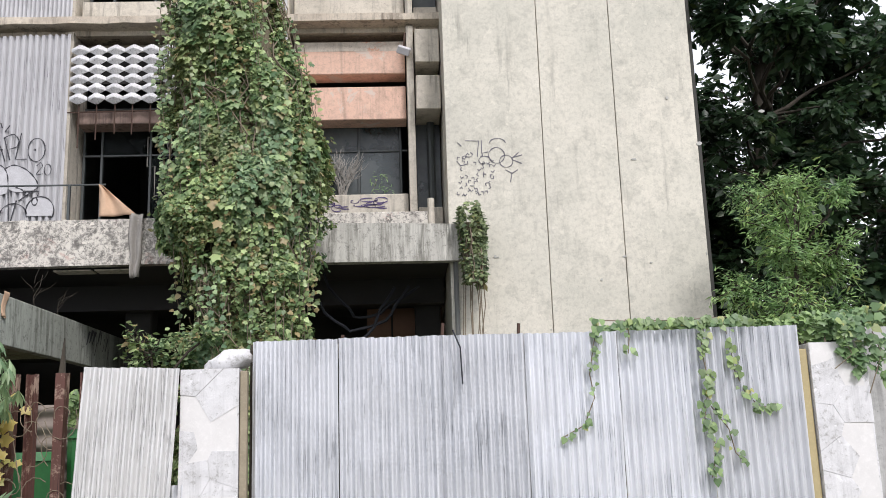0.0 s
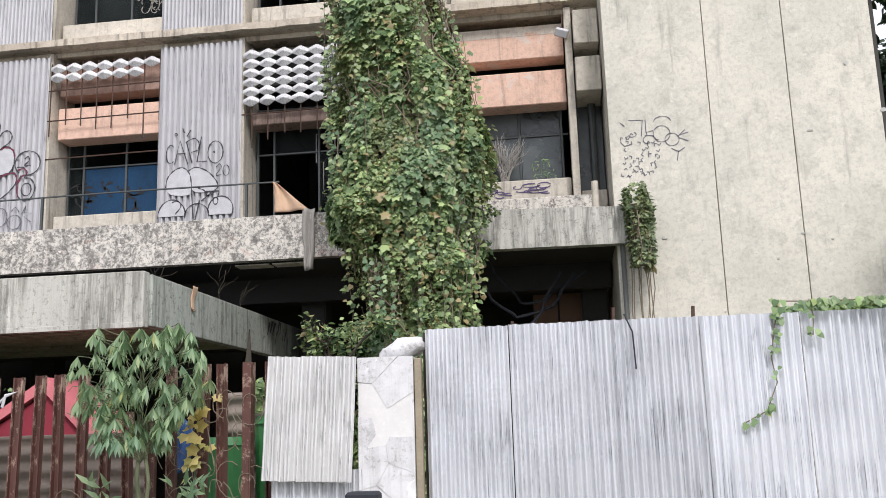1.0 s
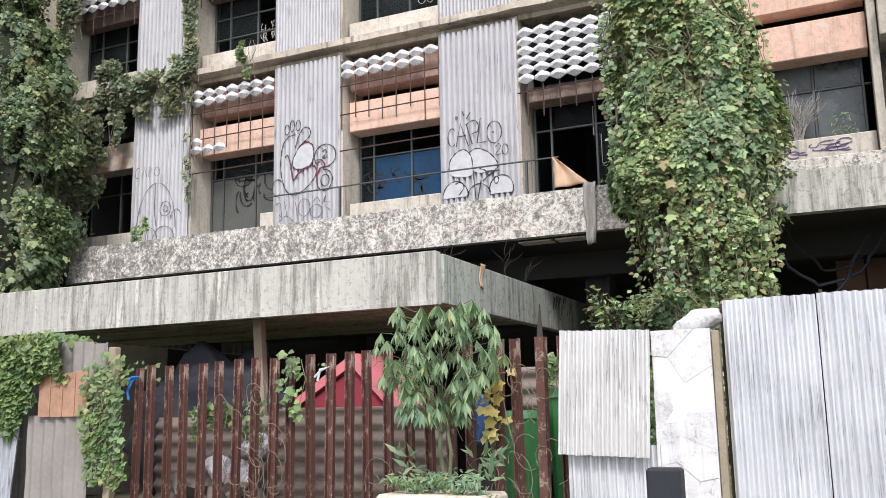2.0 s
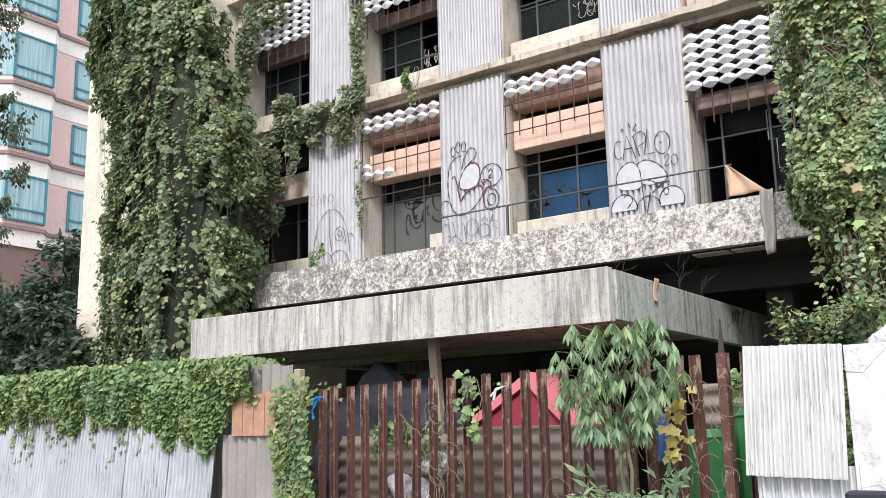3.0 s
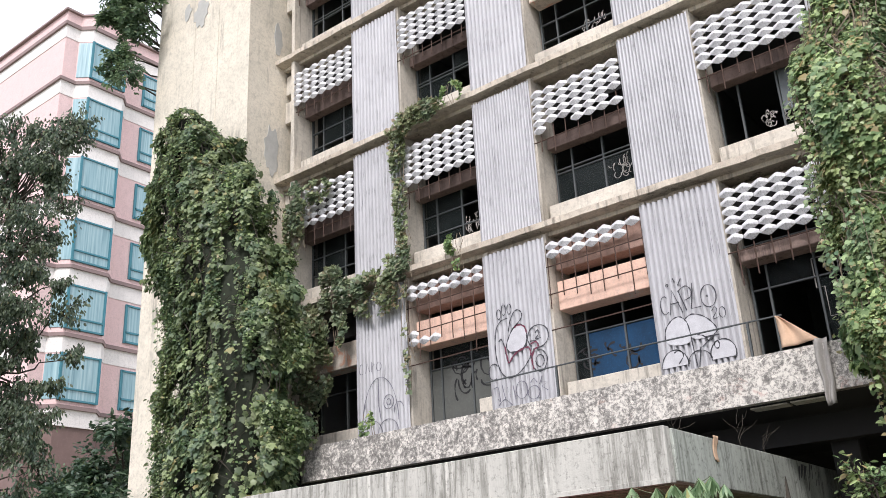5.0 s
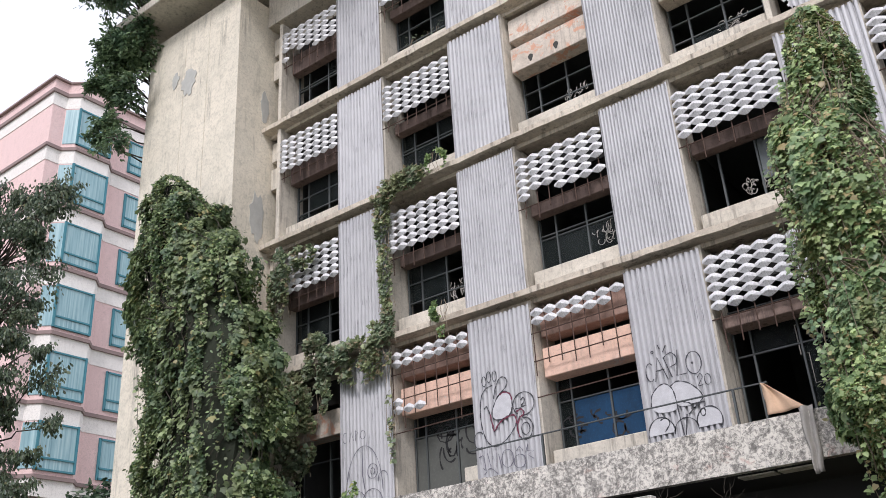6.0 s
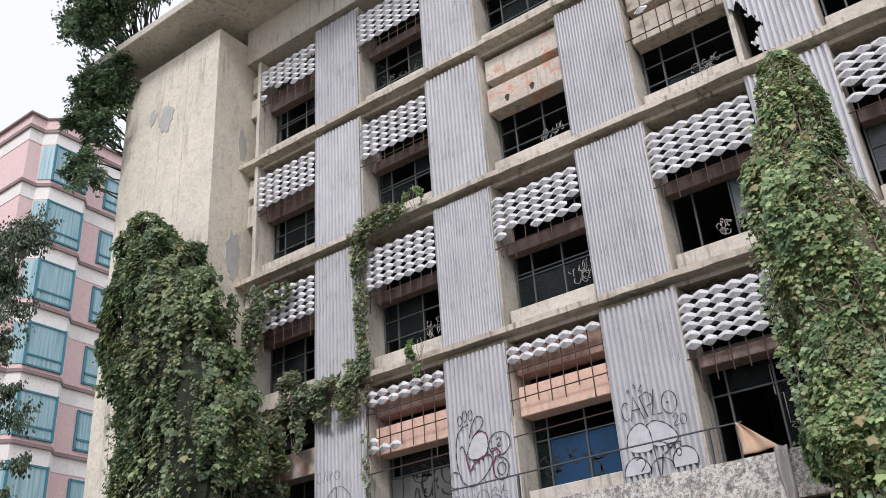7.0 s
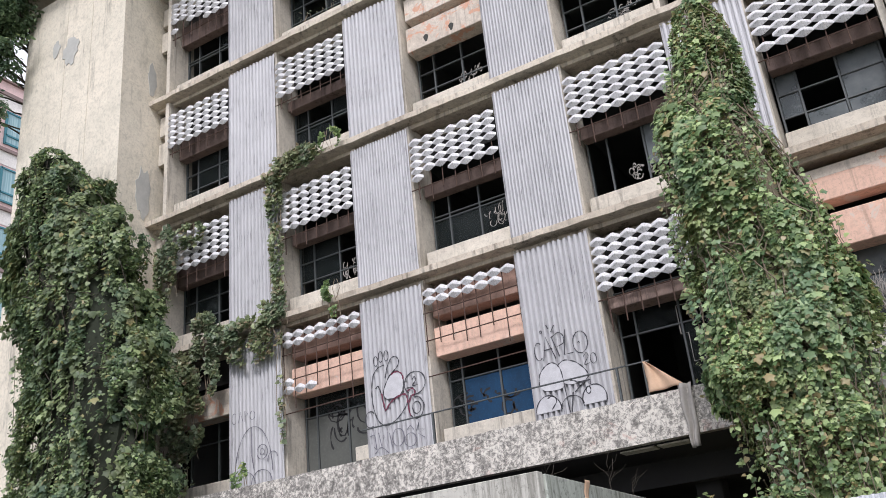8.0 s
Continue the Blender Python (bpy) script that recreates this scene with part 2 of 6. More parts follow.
def mesh_part(name, verts, faces, material, parent=None, label="", smooth=False):
    me = bpy.data.meshes.new(name)
    me.from_pydata(verts, [], faces)
    me.update()
    if smooth:
        for p in me.polygons:
            p.use_smooth = True
    for m in material if isinstance(material, (list, tuple)) else (material,):
        me.materials.append(m)
    ob = new(name, me)
    if parent:
        ob.parent = parent
    if label:
        ob["label"] = label
    return ob


def prism(bm, ring, axis_vec):
    """Extrudes a ring of points along a vector, both ends closed."""
    a = [bm.verts.new(p) for p in ring]
    d = Vector(axis_vec)
    b = [bm.verts.new(Vector(p) + d) for p in ring]
    n = len(ring)
    for i in range(n):
        bm.faces.new((a[i], a[(i + 1) % n], b[(i + 1) % n], b[i]))
    bm.faces.new(a[::-1])
    bm.faces.new(b)
    bmesh.ops.recalc_face_normals(bm, faces=bm.faces)
    return bm


def tube(bm, pts, r, sides=6, taper=1.0):
    """A round bar along a polyline."""
    pts = [Vector(p) for p in pts]
    rings = []
    for i, p in enumerate(pts):
        d = (pts[min(i + 1, len(pts) - 1)] - pts[max(i - 1, 0)])
        d = d.normalized() if d.length > 1e-6 else Vector((0, 0, 1))
        u = d.cross(Vector((0.31, 0.95, 0.05))).normalized()
        w = d.cross(u)
        k = r * (1 + (taper - 1) * i / max(1, len(pts) - 1))
        rings.append([bm.verts.new(p + (u * math.cos(2 * math.pi * s / sides) + w * math.sin(2 * math.pi * s / sides)) * k) for s in range(sides)])
    for a, b in zip(rings, rings[1:]):
        for s in range(sides):
            bm.faces.new((a[s], a[(s + 1) % sides], b[(s + 1) % sides], b[s]))
    bm.faces.new(rings[0][::-1])
    bm.faces.new(rings[-1])
    return bm

M_STEEL = metal_sheet("rusty_steel", (0.155, 0.068, 0.055), (0.06, 0.03, 0.025), 0.6, 0.2, 0.85, (0.44, 0.32, 0.25), 0.9, 0.53)
M_ROD = plain("rusty_rod", (0.10, 0.06, 0.045), 0.5, 6, 0.8, 0.3)
M_TILE = metal_sheet("pressed_tile", (0.76, 0.76, 0.77), (0.52, 0.52, 0.53), 0.5, 0.15, 0.5)
M_ALU = plain("window_metal", (0.085, 0.095, 0.095), 0.4, 4, 0.5, 0.2)
M_GLASS = glassy("dusty_glass", (0.012, 0.016, 0.016))
# pane colour carries the sky's reflection as cloudy grey-blue
def skyglass_build(t, b):
    v = coords(t)
    a = noisef(t, v, 1.6, 6)
    col = mix(t, ramp(t, a, (0.38, grey(0)), (0.66, grey(0.9))), (0.055, 0.068, 0.072), (0.16, 0.18, 0.185))
    out(t, b, col, ramp(t, a, (0.3, grey(0.15)), (0.7, grey(0.5))))
    b.inputs["Alpha"].default_value = 0.85


M_SKYGLASS = mat("sky_grey_glass", skyglass_build)
M_BLUE = plain("blue_film", (0.003, 0.045, 0.115), 0.9, 2.6, 0.85, 0, 0.05)
M_BOARD = plain("grey_board", (0.105, 0.11, 0.10), 0.6, 1.8, 0.85)
M_INK = plain("black_spray", (0.05, 0.05, 0.058), 0.4, 8, 0.7)
M_BLACK = plain("fresh_black_spray", (0.012, 0.012, 0.014), 0.3, 8, 0.7)
M_INK2 = plain("faded_spray", (0.17, 0.165, 0.20), 0.6, 9, 0.8)
M_PURPLE = plain("purple_spray", (0.13, 0.10, 0.22), 0.5, 9, 0.8)
M_RED_INK = plain("dark_red_spray", (0.16, 0.03, 0.06), 0.4, 8, 0.7)
M_WHITE_INK = plain("white_spray", (0.62, 0.62, 0.65), 0.2, 5, 0.6)
M_THIN_INK = plain("thin_white_spray", (0.58, 0.58, 0.60), 0.6, 7, 0.7)
M_STONE = mottled("whitewashed_stone", (0.71, 0.71, 0.72), (0.30, 0.295, 0.28), (0.58, 0.58, 0.58), 0.3, 0.532)
M_JOINT = plain("pale_joint", (0.74, 0.73, 0.72), 0.3)
M_MORTAR = plain("bare_mortar", (0.48, 0.48, 0.45), 0.4, 5, 0.95, 0, 0.5)
M_WOOD = plain("weathered_plank", (0.34, 0.29, 0.21), 0.6, 5)
M_PLY = plain("raw_plywood", (0.47, 0.27, 0.18), 0.8, 7)
M_ASB = plain("grey_fibre_sheet", (0.30, 0.28, 0.26), 0.5, 2)
M_ASB2 = plain("brown_fibre_sheet", (0.21, 0.175, 0.148), 0.5, 2)
M_REDTENT = plain("faded_red_plastic", (0.64, 0.19, 0.21), 0.4, 3, 0.6)
M_GREEN = plain("green_plastic", (0.04, 0.19, 0.06), 0.4, 2, 0.5)
M_TARP = plain("blue_black_tarp", (0.018, 0.021, 0.03), 0.5, 3, 0.7)
M_TARPB = plain("blue_tarp", (0.02, 0.07, 0.20), 0.4, 3, 0.45)
M_CLOTH = plain("tan_cloth", (0.64, 0.44, 0.30), 0.4, 5, 0.9)
M_CLOTHG = plain("grey_cloth", (0.38, 0.36, 0.33), 0.5, 5, 0.9)
M_BARK = plain("bark", (0.06, 0.05, 0.038), 0.6, 6, 0.95, 0, 0.5)
M_STEM = plain("dry_stem", (0.22, 0.18, 0.13), 0.6, 9, 0.95)
M_PINK = plaster("pink_render", (0.78, 0.575, 0.555), (0.71, 0.52, 0.50), 0.5, 0.1)
M_BAND = plaster("white_band", (0.84, 0.81, 0.77), (0.72, 0.68, 0.64), 0.5, 0.1)
M_STRIPE = plain("brown_stripe", (0.27, 0.20, 0.19), 0.3)
M_TEAL = plain("teal_frame", (0.04, 0.20, 0.25), 0.2, 2, 0.4)
# fold light and shade painted as upright stripes of lighter and darker teal
def curtain_build(t, b):
    v = coords(t, (0.0, 1.0, 0.03))
    folds = noisef(t, v, 9.0, 3, 0.6)
    col = ramp(t, folds, (0.32, (0.15, 0.29, 0.33)), (0.5, (0.25, 0.41, 0.45)), (0.68, (0.37, 0.53, 0.55)))
    out(t, b, col, 0.3)
    b.inputs["Coat Weight"].default_value = 0.2


M_CURTAIN = mat("curtain_behind_glass", curtain_build)
M_ROPE = plain("blue_rope", (0.02, 0.2, 0.6), 0.2)
M_LEAF = leafy("vine_leaf", (0.085, 0.160, 0.060), (0.45, 0.57, 0.26), (0.42, 0.34, 0.17), 0.09, 0.36, 0.30)
M_LEAFG = leafy("blue_green_leaf", (0.030, 0.060, 0.036), (0.10, 0.16, 0.085), (0.15, 0.18, 0.07), 0.03)
# darker copy of vine_leaf, with shade put into the leaf colour
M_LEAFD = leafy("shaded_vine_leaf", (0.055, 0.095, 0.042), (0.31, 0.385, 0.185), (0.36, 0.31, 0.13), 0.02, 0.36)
M_LEAFR = leafy("fig_leaf", (0.055, 0.10, 0.05), (0.20, 0.29, 0.15), (0.22, 0.26, 0.11), 0.02, 0.4)
M_LEAFW = leafy("grey_green_leaf", (0.035, 0.062, 0.032), (0.16, 0.21, 0.125), (0.20, 0.20, 0.10), 0.03, 0.35)
M_LEAFT = leafy("tree_leaf", (0.016, 0.040, 0.016), (0.050, 0.095, 0.040), (0.09, 0.13, 0.04), 0.04)
M_LEAFB = leafy("bright_leaf", (0.090, 0.165, 0.060), (0.27, 0.39, 0.15), (0.42, 0.42, 0.14), 0.03)
M_LEAFP = leafy("pale_dry_leaf", (0.17, 0.22, 0.08), (0.50, 0.54, 0.28), (0.40, 0.33, 0.16), 0.20, 0.4, 0.3)
M_LEAFC = leafy("sapling_leaf", (0.15, 0.26, 0.13), (0.38, 0.51, 0.29), (0.42, 0.42, 0.16), 0.03, 0.5)
M_LEAFL = leafy("feathery_leaf", (0.16, 0.28, 0.10), (0.33, 0.50, 0.18), (0.40, 0.45, 0.15), 0.03)
M_LEAFY = leafy("yellow_leaf", (0.55, 0.43, 0.12), (0.72, 0.60, 0.24), (0.36, 0.34, 0.09), 0.2)

rng = random.Random(7)

# ---- the plan of the front ----
FRONT = 13.42            # face of the metal panels
PERIOD, PANEL_W = 3.29, 1.37
COL = [-12.76 + PERIOD * i for i in range(4)]
BASE = [4.77 + 3.28 * k for k in range(4)]
WIN = [(-14.74, COL[0]), (COL[0] + PANEL_W, COL[1]), (COL[1] + PANEL_W, COL[2]), (COL[2] + PANEL_W, COL[3]), (COL[3] + PANEL_W, 0.31)]
LEFT, RIGHT = -15.24, 0.83

ground = part("ground", boxed((-300, -120, -0.4), (300, 400, 0)), M_GRASS)
tagged(ground, "trampled weedy ground", "ground", kind="structure")
road = part("road", boxed((-300, -9, 0.004), (300, 3.5, 0.05)), M_ROAD)
tagged(road, "worn grey asphalt road", "road", kind="structure")


def groove_wall(name, x0, x1, y0, y1, z1, grooves, label, skin):
    """A plastered tower whose front is cut by narrow upright grooves."""
    t = thing(name, (0, 0, 0), label, "wall", kind="structure")
    edges = [x0] + [g for x in grooves for g in (x - 0.006, x + 0.006)] + [x1]
    for i in range(0, len(edges), 2):
        part("wall_panel", boxed((edges[i], y0, 0), (edges[i + 1], y0 + 0.05, z1), 0.004), skin, t)
    part("wall_body", boxed((x0, y0 + 0.05, 0), (x1, y1, z1)), skin, t)
    return t


tower_l = groove_wall("wall_west", -19.0, LEFT, 12.42, 20, 18.54, (-17.42, -16.45), "cream plastered stair tower with peeling patches", M_TOWERW)
tower_r = groove_wall("wall_east", RIGHT, 4.44, 12.5, 20, 24, (2.21, 3.28), "cream plastered tower with upright grooves and spray tags", M_TOWER)
# narrow dark strip set back behind the tower's right edge
part("dark_return", boxed((4.44, 12.7, 0), (4.56, 19, 24)), M_CORE, tower_r, "dark recessed edge strip")


def patch(parent, at, w, h, along, seed, n=22):
    """A ragged scar where the plaster fell off: bare mortar with a raised broken rim."""
    r = random.Random(seed)
    bm = bmesh.new()
    ring = []
    for i in range(n):
        a = 2 * math.pi * i / n
        k = 0.75 + 0.4 * r.random()
        ring.append((w / 2 * k * math.cos(a), h / 2 * k * math.sin(a)))
    d = Vector(along)
    pts = [Vector(at) + d * u + Vector((0, 0, v)) for u, v in ring]
    nrm = d.cross(Vector((0, 0, 1)))
    prism(bm, pts, nrm * 0.012)
    part("bare_patch", bm, M_MORTAR, parent, "bare grey mortar where plaster fell")


patch(tower_l, (-17.2, 12.415, 16.55), 0.62, 0.85, (1, 0, 0), 1)
patch(tower_l, (-17.78, 12.415, 16.85), 0.3, 0.5, (1, 0, 0), 2)
patch(tower_l, (LEFT, 13.2, 12.1), 0.45, 1.35, (0, 1, 0), 3)
patch(tower_l, (LEFT, 13.35, 15.3), 0.3, 0.9, (0, 1, 0), 4)

facade = thing("wall_facade", (0, 0, 0), "stained cream concrete frame of ledges, fins and beams", "facade", kind="structure")
for k in range(5):
    z = BASE[0] + 3.28 * k
    if k == 0:
        continue
    # ledge with a chipped, uneven lip
    bm = bmesh.new()
    n = 60
    r = random.Random(k)
    top, low = [], []
    for i in range(n + 1):
        x = LEFT + (RIGHT - LEFT) * i / n
        f = 13.28 + r.uniform(-0.012, 0.012)
        q = [bm.verts.new(p) for p in ((x, 14.2, z), (x, f, z), (x, f + 0.008, z - 0.11 + r.uniform(-0.01, 0.01)), (x, 14.2, z - 0.15))]
        if top:
            for a in range(4):
                bm.faces.new((top[a], top[(a + 1) % 4], q[(a + 1) % 4], q[a]))
        else:
            bm.faces.new(q)
        top = q
    bm.faces.new(top[::-1])
    bmesh.ops.recalc_face_normals(bm, faces=bm.faces)
    if k < 4:
        part("ledge", bm, M_LEDGE, facade)
        # drip moulding under the lip
        part("ledge_rib", boxed((LEFT, 13.55, z - 0.20), (RIGHT, 13.65, z - 0.10)), M_LEDGE, facade)
    else:
        bm.free()
part("eave_beam", boxed((LEFT, 13.38, 17.87), (RIGHT, 14.2, 19.03), 0.01), M_FRAME, facade)
for k in range(4):
    zb, zt = BASE[k], BASE[k] + 3.10
    for c in range(4):
        x0, x1 = COL[c], COL[c] + PANEL_W
        part("pier", boxed((x0 + (0.62 if (k, c) == (2, 3) else 0.02), 13.72, zb), (x1 - 0.02, 14.2, zt)), M_FRAME, facade)
        for x in (x0 - 0.02, x1 - 0.08):
            part("fin", boxed((x, 13.47, zb), (x + 0.10, 14.2, zt + 0.02), 0.006), M_FRAME, facade)
    for x in (-14.80, 0.31):
        part("fin", boxed((x, 13.40, zb), (x + 0.11, 14.2, zt + 0.02), 0.006), M_FRAME, facade)
    for w, (x0, x1) in enumerate(WIN + [(LEFT, -14.80), (0.42, RIGHT)]):
        e = 0.02
        x0, x1 = x0 + e + 0.06 * (w < 5), x1 - e - 0.0
        low = 1.66 if k == 0 else 1.61
        salmon = (k == 0 and w in (1, 2, 4)) or (k == 2 and w == 2)
        upper = M_PALE if (k == 2 and w == 2) else M_SALMON if (k == 0 and w == 4) else M_ROSE if (k == 0 and w in (1, 2)) else M_BROWN if w < 5 else M_FRAME
        lower = M_PALE if (k == 2 and w == 2) else M_SALMON if salmon else M_BROWN if w < 5 else M_FRAME
        if k == 2 and w == 3:
            upper = lower = M_LEDGE
        yb = 13.60 if w < 6 else 13.16
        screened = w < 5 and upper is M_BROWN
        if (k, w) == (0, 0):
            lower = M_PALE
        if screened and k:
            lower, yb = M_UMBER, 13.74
        # shade behind the screens is put into the upper beam's near-black colour
        part("upper_beam", boxed((x0, yb + (0.3 if screened else 0.02), zb + 2.42), (x1, 13.98, zb + 2.96), 0.012), M_DEEPSHADE if screened else upper, facade)
        if (k, w) == (0, 4):
            part("beam_cap", boxed((x0, yb + 0.016, zb + 2.80), (x1, yb + 0.02, zb + 2.955)), M_PALE, facade)
        if w == 6:
            part("bay_pane", boxed((x0, 13.90, zb + 0.25), (x1, 13.91, zb + low)), M_SKYGLASS, facade)
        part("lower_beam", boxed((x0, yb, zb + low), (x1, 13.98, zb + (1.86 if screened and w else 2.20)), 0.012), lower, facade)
        part("recess_back", boxed((x0, 13.95, zb + 2.96), (x1, 14.2, zt)), M_FRAME, facade)
        sill = (0.47 if w == 4 else 0.37) if k == 0 and w < 5 else 0.40 if w < 5 else 0.25
        if (k, w) == (0, 3):
            sill = 0.06
        if (k, w) == (0, 1):
            sill = 0.16
            part("sill_block", boxed((x1 - 0.42, 13.62, zb + 0.16), (x1, 13.84, zb + 0.42), 0.012), M_FRAME, facade)
        bm = boxed((x0, 13.60, zb - 0.02), (x1, 13.86, zb + sill), 0.012)
        part("sill_wall", bm, M_FRAME, facade)
    # floor slab and partitions, added to close the unseen rooms so windows stay dark
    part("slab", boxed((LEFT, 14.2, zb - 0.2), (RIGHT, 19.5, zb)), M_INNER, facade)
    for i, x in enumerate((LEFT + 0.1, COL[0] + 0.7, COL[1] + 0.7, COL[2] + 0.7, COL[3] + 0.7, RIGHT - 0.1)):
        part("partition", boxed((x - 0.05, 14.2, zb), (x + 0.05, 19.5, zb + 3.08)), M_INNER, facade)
# unseen back and top of the rooms, added to keep light out
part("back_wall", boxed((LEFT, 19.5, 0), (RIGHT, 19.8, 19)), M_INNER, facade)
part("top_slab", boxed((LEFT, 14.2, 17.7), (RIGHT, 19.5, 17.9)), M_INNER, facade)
# dark discs on the third storey's salmon beam, painted shade for two holes
for x in (-7.55, -6.95):
    bm = bmesh.new()
    prism(bm, [(x + 0.055 * math.cos(a) * (1 + 0.3 * math.sin(3 * a)), 13.597, 13.12 + 0.09 * math.sin(a)) for a in (i * math.pi / 6 for i in range(12))], (0, 0.006, 0))
    part("beam_hole", bm, M_CORE, facade, "dark disc for the shade in a rough hole")

roof = part("roof_slab", boxed((-20.2, 11.6, 19.03), (6, 24, 19.28), 0.02), M_FRAME)
tagged(roof, "overhanging grey concrete roof slab", "roof", kind="structure")


# ---- metal panels ----
def corrugated(x0, x1, z0, z1, y, pitch=0.092, amp=0.014, seed=0, rag=0.0, dents=0.0, lean=0.0, cut=None, grooved=False, rows=8):
    """A corrugated sheet with wavy ribs, slight dents and an uneven lower edge."""
    r = random.Random(seed)
    n = max(8, 8 * int((x1 - x0) / pitch)) if grooved else max(8, int((x1 - x0) / pitch * 8))
    verts, faces = [], []
    ph = r.uniform(0, 6)
    bends = [r.uniform(-dents, dents) for _ in range(rows + 1)]
    skew = [r.uniform(-rag, rag) for _ in range(n // 8 + 2)]
    skew2 = [r.uniform(-rag, rag) for _ in range(n // 8 + 2)]
    for j in range(rows + 1):
        for i in range(n + 1):
            x = x0 + (x1 - x0) * i / n
            f = j / rows
            z = z0 + skew[i // 8] * (1 - f) + (z1 + skew2[i // 8] * f - z0) * f
            wave = (0.9, -2.4, -3.6, -2.4, 0.9, 1.1, 1.2, 1.1)[i % 8] if grooved else math.cos(2 * math.pi * (x - x0) / pitch + ph)
            wob = dents * noise.noise(Vector((x * 3 + seed, z * 2.2, seed * 1.7)))
            yy = y - amp * wave + wob + lean * (1 - f)
            verts.append((x, yy, z))
    for j in range(rows):
        for i in range(n):
            a = j * (n + 1) + i
            if cut and cut(x0 + (x1 - x0) * (i + 0.5) / n, z0 + (z1 - z0) * (j + 0.5) / rows):
                continue
            faces.append((a, a + 1, a + n + 2, a + n + 1))
    m = len(verts)
    verts += [(x, yy + 0.003, z) for x, yy, z in verts]
    faces += [tuple(m + i for i in f[::-1]) for f in faces]
    return verts, faces


panels = {}
for k in range(4):
    for c in range(4):
        x0, x1 = COL[c], COL[c] + PANEL_W
        p = thing("corrugated_panel", (0, 0, 0), "grey galvanised corrugated facade panel with streaks" + (" and spray paint" if k == 0 and c < 3 else ", torn at the lower corner" if (k, c) == (2, 3) else ""), "metal panel", "corrugated panels of the facade")
        hole = (lambda x, z: x < COL[3] + 0.40 + 0.09 * math.sin(z * 9) + 0.05 * math.sin(z * 31) and z < BASE[2] + 1.15 + 0.16 * math.sin(x * 11) + 0.06 * math.sin(x * 37)) if (k, c) == (2, 3) else None
        v, f = corrugated(x0, x1, BASE[k] + (0.02 if k else -0.12), BASE[k] + 3.04, FRONT, 0.064 if (k, c) in ((1, 1), (1, 2), (2, 2)) else 0.094, 0.014, seed=k * 7 + c, rag=0.012, dents=0.007, cut=hole, grooved=True, rows=110 if hole else 8)
        mesh_part("sheet", v, f, M_SHEET, p, smooth=True)
        part("bottom_rail", boxed((x0 - 0.02, FRONT + 0.062, BASE[k] + 0.05), (x1 + 0.02, FRONT + 0.09, BASE[k] + 0.09)), M_ROD, p)
        part("top_rail", boxed((x0, FRONT + 0.062, BASE[k] + 2.9), (x1, FRONT + 0.09, BASE[k] + 2.94)), M_ROD, p)
        panels[k, c] = p

# ---- screens of pressed pyramids ----
TILE_W, TILE_H = 0.265, 0.156
tile_me = bpy.data.meshes.new("pyramid_tile")
hw, hh = TILE_W / 2 + 0.001, TILE_H / 2 + 0.010
tv = [(-hw, 0, -0.026), (-hw, 0, 0.026), (-0.022, 0, hh), (0.022, 0, hh), (hw, 0, 0.026), (hw, 0, -0.026), (0.022, 0, -hh), (-0.022, 0, -hh), (0, -0.068, 0.004)]
tf = [(i, (i + 1) % 8, 8) for i in range(8)]
tile_me.from_pydata(tv + [(x, y + 0.004, z) for x, y, z in tv], [], tf + [tuple(9 + i for i in q[::-1]) for q in tf])
tile_me.materials.append(M_TILE)


def screen(w, k, top, rows, keep, label, rods=(0.25, 0.5), grid=False):
    """Rows of folded metal pyramids hung on rods before a window."""
    x0, x1 = WIN[w][0] + 0.02, WIN[w][1] - 0.02
    zb = BASE[k]
    s = thing("pyramid_screen", (0, 0, 0), label, "sun screen", "pyramid screens of the facade")
    n = int((x1 - x0) / TILE_W)
    pitch = (x1 - x0) / n
    r = random.Random(w * 11 + k)
    for j in range(rows):
        for i in range(n):
            if not keep(i, j, n, rows):
                continue
            o = new("pyramid_tile", tile_me)
            o.parent = s
            loose = 0.05 + 0.12 * (r.random() < 0.06)
            o.matrix_local = pose(x0 + pitch * (i + 0.5), FRONT - 0.01 + r.uniform(-0.004, 0.004), zb + top - TILE_H * (j + 0.5), r.uniform(-60, 60) * loose, r.uniform(-50, 50) * loose, r.uniform(-60, 60) * loose) @ Matrix.Diagonal((pitch / TILE_W, 1, 1, 1))
    for i in range(n + (1 if grid else 0)):
        x = x0 + pitch * (i + (0.0 if grid else 0.5))
        z0 = zb + top - TILE_H * rows - r.uniform(*rods)
        bm = tube(bmesh.new(), [(x, FRONT + 0.03, zb + top + 0.03), (x + r.uniform(-0.01, 0.01), FRONT + 0.03, z0)], 0.011, 5)
        part("rod", bm, M_ROD, s)
    if grid:
        for z in (1.30, 1.95, 2.47):
            part("rod", tube(bmesh.new(), [(x0 - 0.06, FRONT + 0.05, zb + z), (x1, FRONT + 0.05, zb + z + 0.02)], 0.012, 5), M_ROD, s)
    else:
        part("rod", tube(bmesh.new(), [(x0 - 0.06, FRONT + 0.05, zb + top - TILE_H * rows - 0.12), (x1, FRONT + 0.05, zb + top - TILE_H * rows - 0.10)], 0.012, 5), M_ROD, s)
    return s


